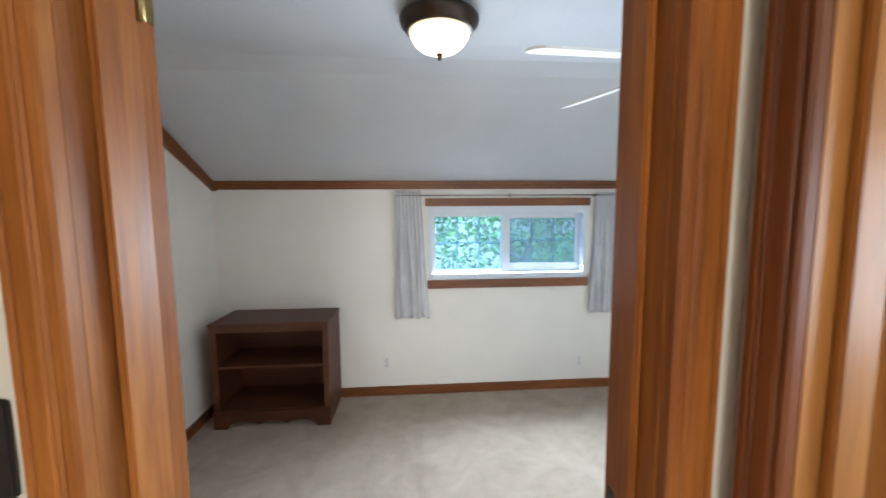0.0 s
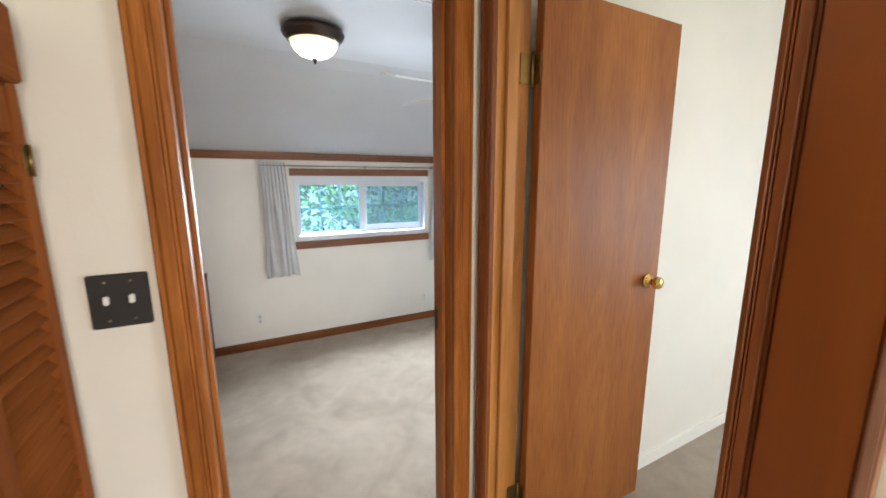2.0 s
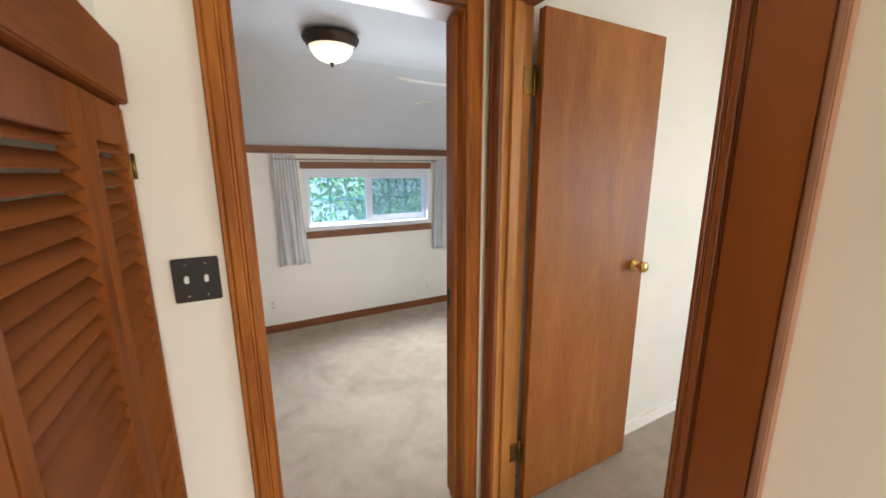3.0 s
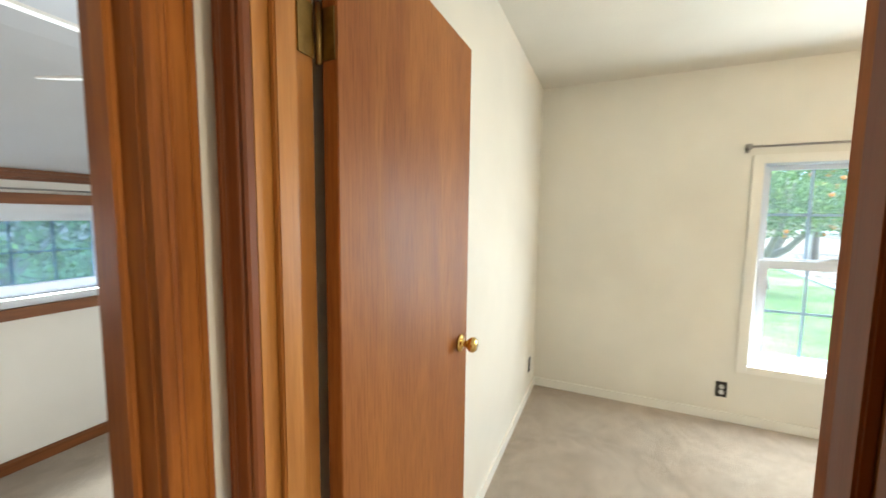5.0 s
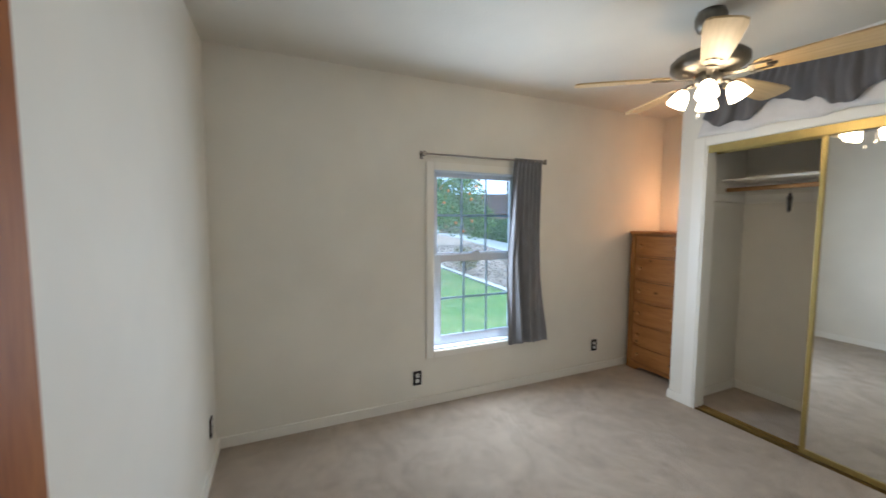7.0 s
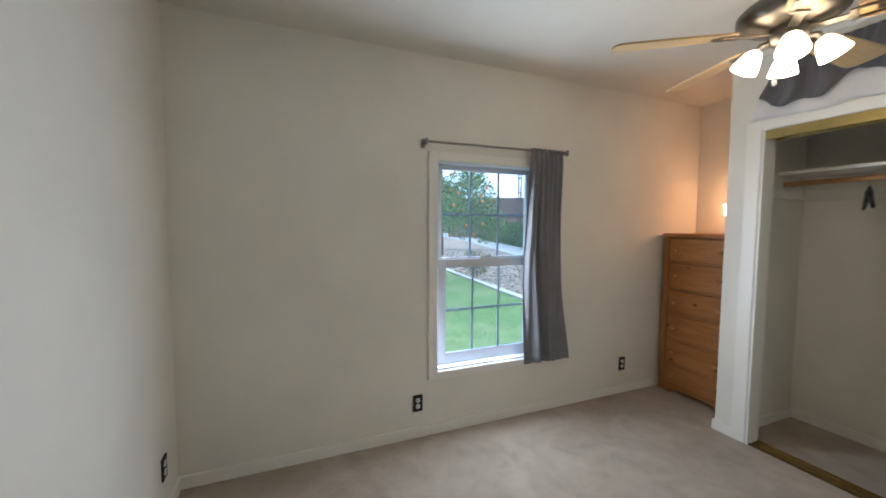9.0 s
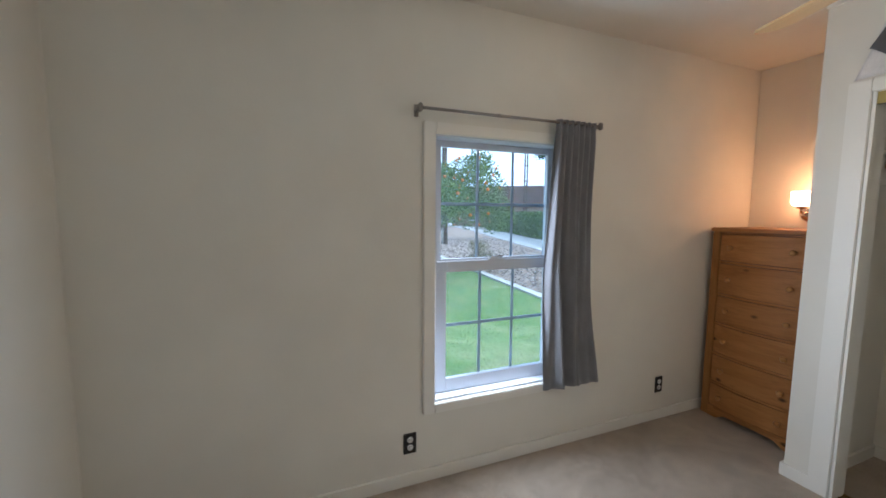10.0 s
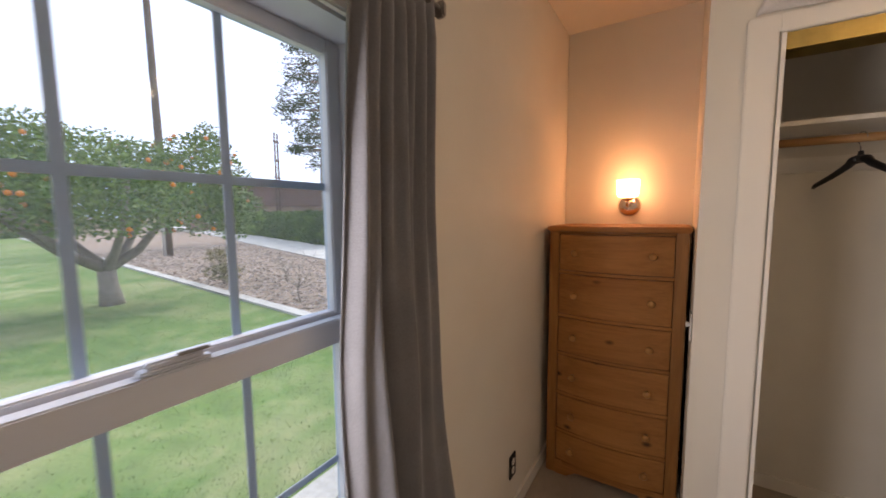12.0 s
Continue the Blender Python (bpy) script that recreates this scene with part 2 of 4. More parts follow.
M_CONCRETE = speckle("pale_concrete", [(0.3, (0.36, 0.35, 0.33)), (0.7, (0.50, 0.49, 0.46))], 25, 0.9, 0.3, 0.01)
M_LAWN = speckle("lawn", [(0.3, (0.055, 0.125, 0.028)), (0.52, (0.09, 0.18, 0.042)), (0.74, (0.24, 0.26, 0.12))], 3.2, 0.95, 0.6, 0.05, dry=(0.36, 0.33, 0.19))
M_GRASS = speckle("grass_blades", [(0.0, (0.065, 0.15, 0.03)), (0.6, (0.11, 0.21, 0.05)), (1.0, (0.32, 0.33, 0.16))], 8, 0.8, 0.0, 0.01, True, (0.40, 0.36, 0.21))
M_MULCH = speckle("bark_mulch", [(0.3, (0.16, 0.11, 0.08)), (0.55, (0.32, 0.24, 0.19)), (0.75, (0.48, 0.41, 0.35))], 14, 0.95, 0.9, 0.05)
M_CHIPS = speckle("wood_chips", [(0.0, (0.23, 0.18, 0.15)), (0.5, (0.38, 0.31, 0.27)), (1.0, (0.58, 0.51, 0.46))], 14, 0.9, 0.2, 0.01, True)
M_LEAF = speckle("citrus_leaves", [(0.0, (0.045, 0.11, 0.022)), (0.6, (0.10, 0.20, 0.045)), (1.0, (0.20, 0.30, 0.08))], 5, 0.5, 0.0, 0.01, True)
M_HEDGE = speckle("hedge_leaves", [(0.0, (0.025, 0.06, 0.014)), (0.6, (0.06, 0.12, 0.025)), (1.0, (0.12, 0.19, 0.045))], 5, 0.6, 0.0, 0.01, True)
M_NEEDLE = speckle("pine_needles", [(0.0, (0.02, 0.05, 0.025)), (1.0, (0.06, 0.11, 0.055))], 5, 0.7, 0.0, 0.01, True)
M_DRY = speckle("dry_twig_leaves", [(0.0, (0.10, 0.10, 0.035)), (1.0, (0.24, 0.20, 0.08))], 5, 0.8, 0.0, 0.01, True)
M_BARK = speckle("grey_bark", [(0.3, (0.16, 0.13, 0.11)), (0.7, (0.34, 0.30, 0.27))], 22, 0.95, 0.8, 0.02)
M_POLE = speckle("weathered_pole_wood", [(0.3, (0.07, 0.05, 0.04)), (0.7, (0.15, 0.11, 0.085))], 18, 0.9, 0.5, 0.01)
M_ORANGE = plain("ripe_orange_peel", (0.75, 0.22, 0.02), 0.4, 0.15)
M_ROOF = speckle("brown_shingle_roof", [(0.3, (0.10, 0.06, 0.05)), (0.7, (0.20, 0.13, 0.11))], 6, 0.9, 0.5, 0.03)
M_STUCCO = speckle("tan_stucco", [(0.3, (0.28, 0.19, 0.15)), (0.7, (0.38, 0.27, 0.21))], 10, 0.9, 0.3, 0.01)
M_GARAGE = plain("white_garage_paint", (0.75, 0.74, 0.72), 0.5)
M_DARKGLASS = plain("dark_window_glass", (0.03, 0.04, 0.05), 0.08)
M_CARPAINT = plain("white_car_paint", (0.75, 0.75, 0.76), 0.2)
M_RUBBER = plain("tyre_rubber", (0.02, 0.02, 0.02), 0.8)


# ---- mesh helpers ----
def box(bm, x0, x1, y0, y1, z0, z1, bevel=0.0):
    vs = [bm.verts.new((x, y, z)) for x in (min(x0, x1), max(x0, x1)) for y in (min(y0, y1), max(y0, y1)) for z in (min(z0, z1), max(z0, z1))]
    fs = [bm.faces.new([vs[i] for i in f]) for f in ((0, 1, 3, 2), (4, 6, 7, 5), (0, 4, 5, 1), (2, 3, 7, 6), (0, 2, 6, 4), (1, 5, 7, 3))]
    if bevel:
        bmesh.ops.bevel(bm, geom=list({e for f in fs for e in f.edges}), offset=bevel, segments=2, affect="EDGES")
    return bm


def boxes(*rows, bevel=0.0):
    bm = bmesh.new()
    for r in rows:
        box(bm, *r, bevel=bevel)
    return bm


def lathe(profile, m=None, steps=28):
    """profile: (radius, height) pairs turned round z, then moved by m."""
    bm = bmesh.new()
    rings = []
    for r, z in profile:
        rings.append([bm.verts.new((r * math.cos(2 * math.pi * k / steps), r * math.sin(2 * math.pi * k / steps), z)) for k in range(steps)] if r > 1e-6 else [bm.verts.new((0, 0, z))])
    for a, b in zip(rings, rings[1:]):
        for k in range(steps):
            j = (k + 1) % steps
            q = [a[k % len(a)], a[j % len(a)], b[j % len(b)], b[k % len(b)]]
            q = list(dict.fromkeys(q))
            if len(q) > 2:
                bm.faces.new(q)
    for ring in (rings[0], rings[-1]):
        if len(ring) > 2:
            bm.faces.new(ring)
    bmesh.ops.recalc_face_normals(bm, faces=bm.faces)
    if m is not None:
        bm.transform(m)
    for f in bm.faces:
        f.smooth = True
    return bm


def tube(points, radii, sides=10, bm=None):
    bm = bm or bmesh.new()
    pts = [Vector(p) for p in points]
    if isinstance(radii, (int, float)):
        radii = [radii] * len(pts)
    rings = []
    for i, p in enumerate(pts):
        d = (pts[min(i + 1, len(pts) - 1)] - pts[max(i - 1, 0)]).normalized()
        a = d.cross(Vector((0, 0, 1)) if abs(d.z) < 0.9 else Vector((1, 0, 0))).normalized()
        b = d.cross(a)
        rings.append([bm.verts.new(p + radii[i] * (math.cos(2 * math.pi * k / sides) * a + math.sin(2 * math.pi * k / sides) * b)) for k in range(sides)])
    for a, b in zip(rings, rings[1:]):
        for k in range(sides):
            bm.faces.new((a[k], a[(k + 1) % sides], b[(k + 1) % sides], b[k])).smooth = True
    bm.faces.new(rings[0][::-1])
    bm.faces.new(rings[-1])
    return bm


def prism(outline, depth, m=None):
    """An outline in x, z, pushed along y by depth."""
    bm = bmesh.new()
    a = [bm.verts.new((x, 0, z)) for x, z in outline]
    b = [bm.verts.new((x, depth, z)) for x, z in outline]
    bm.faces.new(a), bm.faces.new(b[::-1])
    for i in range(len(a)):
        j = (i + 1) % len(a)
        bm.faces.new((a[i], b[i], b[j], a[j]))
    bmesh.ops.recalc_face_normals(bm, faces=bm.faces)
    if m is not None:
        bm.transform(m)
    return bm


def mesh_object(name, bm, mat, smooth_angle=0):
    me = bpy.data.meshes.new(name)
    bmesh.ops.recalc_face_normals(bm, faces=bm.faces) if smooth_angle else None
    bm.to_mesh(me)
    bm.free()
    me.materials.append(mat)
    return new(name, me)


def structure(name, bm, mat, label, category):
    return tagged(mesh_object(name, bm, mat), label, category, kind="structure")


def thing(name, label, category, m=None, group="", kind=""):
    ob = new(name)
    ob.empty_display_size = 0.1
    if m is not None:
        ob.matrix_world = m
    return tagged(ob, label, category, group, kind)


def part(name, bm, mat, parent, label=""):
    ob = mesh_object(name, bm, mat)
    ob.parent = parent
    if label:
        ob["label"] = label
    return ob


def shared(name, me, parent, m):
    ob = new(name, me)
    ob.parent = parent
    ob.matrix_basis = m
    return ob


def quick_mesh(name, verts, faces, mat):
    me = bpy.data.meshes.new(name)
    me.from_pydata([tuple(v) for v in verts], [], faces)
    me.materials.append(mat)
    return me


# ---- structure ----
CEIL_B, CEIL_A, CEIL_H = 2.54, 2.22, 2.45
structure("floor", boxes((-1.1, 4.02, -3.82, 3.04, -0.28, 0)), M_CARPET, "beige cut-pile carpet, worn and brushed in patches", "floor")
structure("wall_hall_north", boxes((-1.05, 0.18, 0.43, 0.55, 0, 2.5), (0.94, 1.148, 0.43, 0.55, 0, 2.5), (0.18, 0.94, 0.43, 0.55, 2.05, 2.5)), M_CREAM, "cream painted wall round the bedroom doorway", "wall")
structure("wall_bedroom_north", boxes((1.152, 4.03, 0.40, 0.55, 0, 2.7)), M_CREAM, "cream painted plaster wall behind the open door", "wall")
structure("wall_hall_east", boxes((1.03, 1.15, 0.367, 0.428, 0, 2.7), (1.03, 1.15, -3.7, -0.396, 0, 2.7), (1.03, 1.15, -0.396, 0.367, 2.07, 2.7)), M_CREAM, "cream painted wall with a doorway", "wall")
structure("wall_hall_west", boxes((-0.20, -0.065, -3.0, 0.43, 1.76, 2.5), (-0.60, -0.50, -3.0, 0.43, 0, 2.5), (-0.50, -0.065, -3.0, -1.02, 0, 1.76)), M_CREAM, "cream painted wall above the louvered closet", "wall")
# unseen end wall, its opening made for the added hall fill lamp
structure("wall_hall_south", boxes((-0.6, 0.1, -3.12, -3.0, 0, 2.5), (0.9, 1.03, -3.12, -3.0, 0, 2.5), (0.1, 0.9, -3.12, -3.0, 0, 0.75), (0.1, 0.9, -3.12, -3.0, 1.95, 2.5)), M_CREAM, "cream painted end wall of the hall", "wall")
structure("wall_bedroom_east", boxes((3.87, 4.03, -3.82, -1.97, -0.3, 2.7), (3.87, 4.03, -1.08, 0.40, -0.3, 2.7), (3.87, 4.03, -1.97, -1.08, -0.3, 0.42), (3.87, 4.03, -1.97, -1.08, 1.885, 2.7)), M_CREAM, "cream painted plaster wall with a tall window", "wall")
structure("wall_back", boxes((1.152, 3.868, -3.82, -3.70, 0, 2.7)), M_CREAM, "cream painted wall at the back of the alcove and closet", "wall")
structure("wall_closet_front", boxes((2.985, 3.185, -3.07, -2.97, 0, 2.538), (1.40, 2.985, -3.07, -2.97, 2.04, 2.538), (1.152, 1.40, -3.07, -2.97, 0, 2.538)), M_CREAM, "cream painted wall framing the closet", "wall")
structure("wall_alcove_side", boxes((3.09, 3.185, -3.698, -3.07, 0, 2.538)), M_CREAM, "cream painted partition between closet and alcove", "wall")
structure("ceiling_bedroom", boxes((1.15, 3.87, -3.70, 0.40, CEIL_B, 2.7)), M_CEIL_B, "off-white textured ceiling", "ceiling")
structure("ceiling_hall", boxes((-0.6, 1.03, -3.0, 0.43, CEIL_H, 2.7)), M_CEIL_B, "off-white hall ceiling", "ceiling")
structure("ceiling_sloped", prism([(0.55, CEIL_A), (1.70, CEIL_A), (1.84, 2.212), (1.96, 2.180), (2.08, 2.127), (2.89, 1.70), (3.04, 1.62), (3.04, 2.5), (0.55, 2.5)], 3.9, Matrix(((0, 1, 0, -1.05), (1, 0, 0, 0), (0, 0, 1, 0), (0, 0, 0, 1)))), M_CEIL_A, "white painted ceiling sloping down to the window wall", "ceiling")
structure("wall_study_north", boxes((-1.05, 0.69, 2.89, 3.04, -0.3, 1.72), (1.97, 2.82, 2.89, 3.04, -0.3, 1.72), (0.69, 1.97, 2.89, 3.04, -0.3, 0.94), (0.69, 1.97, 2.89, 3.04, 1.525, 1.72)), M_WHITE_WALL, "white painted low wall with a sliding window", "wall")
structure("wall_study_west", boxes((-1.05, -0.93, 0.55, 2.89, 0, 2.4)), M_WHITE_WALL, "white painted side wall", "wall")
structure("wall_study_east", boxes((2.70, 2.82, 0.55, 2.89, 0, 2.4)), M_WHITE_WALL, "white painted side wall", "wall")
structure("wall_study_south", boxes((-0.93, 0.13, 0.552, 0.56, 0, 2.3), (1.0, 2.70, 0.552, 0.56, 0, 2.3)), M_WHITE_WALL, "white painted wall beside the doorway", "wall")

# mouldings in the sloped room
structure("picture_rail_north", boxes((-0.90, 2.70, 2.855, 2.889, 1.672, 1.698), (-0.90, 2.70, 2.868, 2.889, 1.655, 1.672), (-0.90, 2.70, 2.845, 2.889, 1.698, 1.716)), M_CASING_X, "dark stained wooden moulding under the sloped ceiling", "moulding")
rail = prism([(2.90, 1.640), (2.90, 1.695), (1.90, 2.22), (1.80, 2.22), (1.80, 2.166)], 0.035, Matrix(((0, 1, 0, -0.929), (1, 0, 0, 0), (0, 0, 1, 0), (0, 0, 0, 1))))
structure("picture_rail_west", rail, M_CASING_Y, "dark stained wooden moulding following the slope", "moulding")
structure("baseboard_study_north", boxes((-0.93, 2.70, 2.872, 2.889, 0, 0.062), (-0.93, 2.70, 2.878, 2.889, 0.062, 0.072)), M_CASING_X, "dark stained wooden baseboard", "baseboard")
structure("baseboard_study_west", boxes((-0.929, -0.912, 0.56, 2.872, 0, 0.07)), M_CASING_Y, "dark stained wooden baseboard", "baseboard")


def baseboard(x0, x1, y0, y1):
    bm = boxes((x0, x1, y0, y1, 0, 0.07))
    return structure("baseboard", bm, M_TRIM, "cream painted wooden baseboard", "baseboard")


baseboard(1.152, 3.87, 0.386, 0.3995)
baseboard(3.856, 3.8695, -3.69, 0.386)
baseboard(3.20, 3.856, -3.699, -3.686)
baseboard(3.1855, 3.199, -3.686, -2.957)
baseboard(3.02, 3.1855, -2.9695, -2.957)
baseboard(1.16, 3.089, -3.699, -3.686)
baseboard(3.076, 3.0895, -3.686, -3.08)


# ---- door frames ----
def moulded(width, depth, flip=False):
    """The cross-section of a ribbed casing: across the face, out of the wall."""
    p = [(0, 0), (0, 0.55), (0.06, 0.75), (0.16, 0.75), (0.19, 0.62), (0.23, 0.78), (0.28, 0.86), (0.55, 0.95), (0.60, 0.82), (0.65, 0.97), (0.72, 0.85), (0.78, 1.0), (0.92, 1.0), (1, 0.85), (1, 0)]
    p = [((1 - a) if flip else a, d) for a, d in p]
    return [(a * width, d * depth) for a, d in p]


def upright(profile, z0, z1, m):
    bm = bmesh.new()
    lo = [bm.verts.new((a, d, z0)) for a, d in profile]
    hi = [bm.verts.new((a, d, z1)) for a, d in profile]
    bm.faces.new(lo), bm.faces.new(hi)
    for i in range(len(lo)):
        j = (i + 1) % len(lo)
        bm.faces.new((lo[i], lo[j], hi[j], hi[i]))
    bm.transform(m)
    bmesh.ops.recalc_face_normals(bm, faces=bm.faces)
    return bm


def on_south(x):
    return Matrix(((1, 0, 0, x), (0, -1, 0, 0.43), (0, 0, 1, 0), (0, 0, 0, 1)))


def on_west(y, x=1.03):
    return Matrix(((0, -1, 0, x), (1, 0, 0, y), (0, 0, 1, 0), (0, 0, 0, 1)))


frame_a = thing("door_frame_study", "orange-brown stained wooden door frame with ribbed casing", "door frame", kind="structure")
part("casing", upright(moulded(0.072, 0.022), 0, 2.105, on_south(0.128)), M_CASING, frame_a)
part("casing", upright(moulded(0.072, 0.022, True), 0, 2.105, on_south(0.922)), M_CASING, frame_a)
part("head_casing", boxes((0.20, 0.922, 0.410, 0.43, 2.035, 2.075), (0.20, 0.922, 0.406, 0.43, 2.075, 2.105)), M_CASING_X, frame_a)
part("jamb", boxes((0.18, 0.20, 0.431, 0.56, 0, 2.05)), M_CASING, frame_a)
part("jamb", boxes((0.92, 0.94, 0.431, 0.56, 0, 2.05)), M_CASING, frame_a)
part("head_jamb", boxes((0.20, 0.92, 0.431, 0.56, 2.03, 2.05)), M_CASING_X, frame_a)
part("door_stop", boxes((0.2005, 0.212, 0.47, 0.512, 0, 2.03), bevel=0.003), M_CASING, frame_a)
part("door_stop", boxes((0.908, 0.9195, 0.47, 0.512, 0, 2.03), bevel=0.003), M_CASING, frame_a)
part("strike_plate", boxes((0.9165, 0.9199, 0.518, 0.548, 0.92, 1.0)), M_BRONZE, frame_a, "dark metal strike plate")

frame_b = thing("door_frame_bedroom", "orange-brown stained wooden door frame with ribbed casing", "door frame", kind="structure")
part("casing", upright(moulded(0.058, 0.022), 0, 2.12, on_west(0.347)), M_DARKCASE, frame_b)
part("casing", upright(moulded(0.042, 0.026), 0, 2.12, on_west(-0.402)), M_DARKCASE, frame_b)
part("casing_board", boxes((1.004, 1.03, -0.510, -0.4025, 0, 2.12), bevel=0.003), M_BOARD, frame_b, "broad dark stained board")
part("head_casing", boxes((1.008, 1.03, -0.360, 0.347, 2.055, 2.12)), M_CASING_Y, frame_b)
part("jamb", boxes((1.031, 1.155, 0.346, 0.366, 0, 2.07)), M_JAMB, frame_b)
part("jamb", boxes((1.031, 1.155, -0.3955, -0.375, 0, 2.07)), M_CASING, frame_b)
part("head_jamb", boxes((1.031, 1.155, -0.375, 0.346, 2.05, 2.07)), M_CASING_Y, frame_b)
part("door_stop", boxes((1.06, 1.105, 0.332, 0.3455, 0, 2.05), bevel=0.003), M_JAMB, frame_b)
part("door_stop", boxes((1.06, 1.105, -0.3745, -0.361, 0, 2.05), bevel=0.003), M_DARKCASE, frame_b)
structure("cover_strip", boxes((1.000, 1.03, -0.526, -0.5105, 0, 2.12), bevel=0.003), M_STRIP, "thin chipped wooden strip beside the door casing", "moulding")


def flat_door(label, m, width, height, hinge_z, hinge_side=1):
    """A slab door hung at x = 0, opening towards +x; its front face looks to -y."""
    d = thing("door_leaf", label, "door", m)
    part("slab", boxes((0.014, width, 0, 0.035, 0, height), bevel=0.002), M_DOOR, d)
    for z in hinge_z:
        leaves = [(0.0105, 0.0138, 0.004, 0.036, z - 0.045, z + 0.045)] + ([(-0.040, -0.004, 0.0365, 0.0395, z - 0.045, z + 0.045)] if hinge_side else [])
        h = part("hinge", boxes(*leaves), M_OLDBRASS, d, "aged brass butt hinge")
        part("hinge_pin", lathe([(0.0, -0.055), (0.0065, -0.052), (0.0065, 0.052), (0.0, 0.055)], pose(0.005, 0.034, z), 12), M_OLDBRASS, h)
    for s in (-1, 1):
        turn = pose(width - 0.065, 0 if s < 0 else 0.035, 1.035, 90 if s < 0 else -90)
        k = part("doorknob", lathe([(0.0, 0.0), (0.031, 0.001), (0.031, 0.005), (0.024, 0.010), (0.012, 0.013), (0.011, 0.026), (0.019, 0.033), (0.026, 0.043), (0.026, 0.052), (0.019, 0.060), (0.0, 0.062)] if s < 0 else [(0.0, 0.0), (0.031, 0.001), (0.026, 0.006), (0.011, 0.010), (0.011, 0.02), (0.022, 0.026), (0.024, 0.036), (0.0, 0.042)], turn, 24), M_BRASS, d, "polished brass knob")
    part("latch_plate", boxes((width - 0.0005, width + 0.0015, 0.006, 0.029, 1.0, 1.07)), M_BRASS, d, "brass latch plate")
    return d


flat_door("mahogany veneer slab door standing open, brass knob", pose(1.158, 0.305, 0.016, 0, 0, -0.5), 0.69, 2.027, (0.245, 1.79))
door_a = flat_door("mahogany veneer slab door opened into the room", pose(0.208, 0.606, 0.016, 0, 0, 169), 0.70, 2.01, (0.245, 1.79), 0)


# ---- louvered hall closet ----
closet = thing("bifold_closet", "stained wooden louvered closet doors with brass hinges", "closet", Matrix.Translation((-0.05, 0, 0)))
part("header_board", boxes((-0.012, 0.026, -1.0, 0.385, 1.64, 1.775), bevel=0.004), M_LOUVER, closet)
part("side_board", boxes((-0.02, 0.0, 0.388, 0.425, 0, 1.76)), M_STILE, closet)


def louver_panel(y0, y1, s0, s1, hinges):
    p = part("louver_door", boxes((-0.016, 0.012, y0, y0 + s0, 0.02, 1.63), (-0.016, 0.012, y1 - s1, y1, 0.02, 1.63), (-0.014, 0.010, y0 + s0, y1 - s1, 1.545, 1.63), (-0.014, 0.010, y0 + s0, y1 - s1, 0.02, 0.15), bevel=0.002), M_STILE, closet)
    slat = bmesh.new()
    box(slat, -0.019, 0.019, y0 + s0 + 0.0005, y1 - s1 - 0.0005, -0.003, 0.003, bevel=0.0015)
    me = bpy.data.meshes.new("slat")
    slat.to_mesh(me)
    slat.free()
    me.materials.append(M_LOUVER)
    n = 42
    for k in range(n):
        shared("slat", me, p, pose(-0.003, 0, 0.163 + k * (1.374 / (n - 1)), 0, 42 + 2 * math.sin(k * 2.1), 0))
    for y, z in hinges:
        h = part("cabinet_hinge", boxes((0.012, 0.0145, y - 0.018, y + 0.018, z - 0.028, z + 0.028), bevel=0.001), M_OLDBRASS, closet, "aged brass hinge")
        part("hinge_knuckle", tube([(0.0165, y, z - 0.03), (0.0165, y, z + 0.03)], 0.004, 8), M_OLDBRASS, h)


louver_panel(0.110, 0.380, 0.048, 0.028, [(0.384, 1.50), (0.384, 0.30)])
louver_panel(-0.285, 0.108, 0.036, 0.050, [(-0.287, 1.515), (-0.287, 0.30)])
louver_panel(-0.620, -0.289, 0.060, 0.060, [])
louver_panel(-0.995, -0.624, 0.034, 0.034, [])


# ---- plates on the walls ----
def wall_plate(name, label, m, w, h, mat, group=""):
    """A cover plate in the x, z plane that faces -y."""
    t = thing(name, label, "switch" if "switch" in name else "outlet", m, group)
    part("plate", boxes((-w / 2, w / 2, -0.007, 0, -h / 2, h / 2), bevel=0.003), mat, t)
    return t


sw = wall_plate("light_switch", "dark brown double light switch plate with white toggles", pose(0.055, 0.4295, 1.193), 0.112, 0.125, M_DARKPLATE)
for x in (-0.023, 0.023):
    part("toggle", boxes((x - 0.005, x + 0.005, -0.018, -0.007, -0.006, 0.014), bevel=0.002), M_WHITEPLASTIC, sw, "white toggle")
    for z in (-0.045, 0.045):
        part("screw", lathe([(0, 0), (0.003, 0), (0.003, 0.0015), (0, 0.002)], pose(x, -0.007, z, 90), 8), M_STEEL, sw)


sw2 = wall_plate("light_switch", "white single light switch plate on the partition edge", pose(3.1858, -3.06, 0.98, 0, 0, 90), 0.07, 0.115, M_WHITEPLASTIC)
part("toggle", boxes((-0.005, 0.005, -0.020, -0.007, -0.006, 0.014), bevel=0.002), M_WHITEPLASTIC, sw2)


def outlet(m, mat, face, label):
    o = wall_plate("wall_outlet", label, m, 0.07, 0.115, mat, "wall outlets")
    for z in (-0.021, 0.021):
        r = part("receptacle", lathe([(0, 0), (0.0165, 0), (0.0165, 0.003), (0, 0.003)], pose(0, -0.0068, z, 90), 16), face, o)
        for x in (-0.006, 0.006):
            part("slot", boxes((x - 0.001, x + 0.001, -0.0105, -0.0097, z - 0.001, z + 0.008)), M_BLACKPLASTIC, r)
    return o


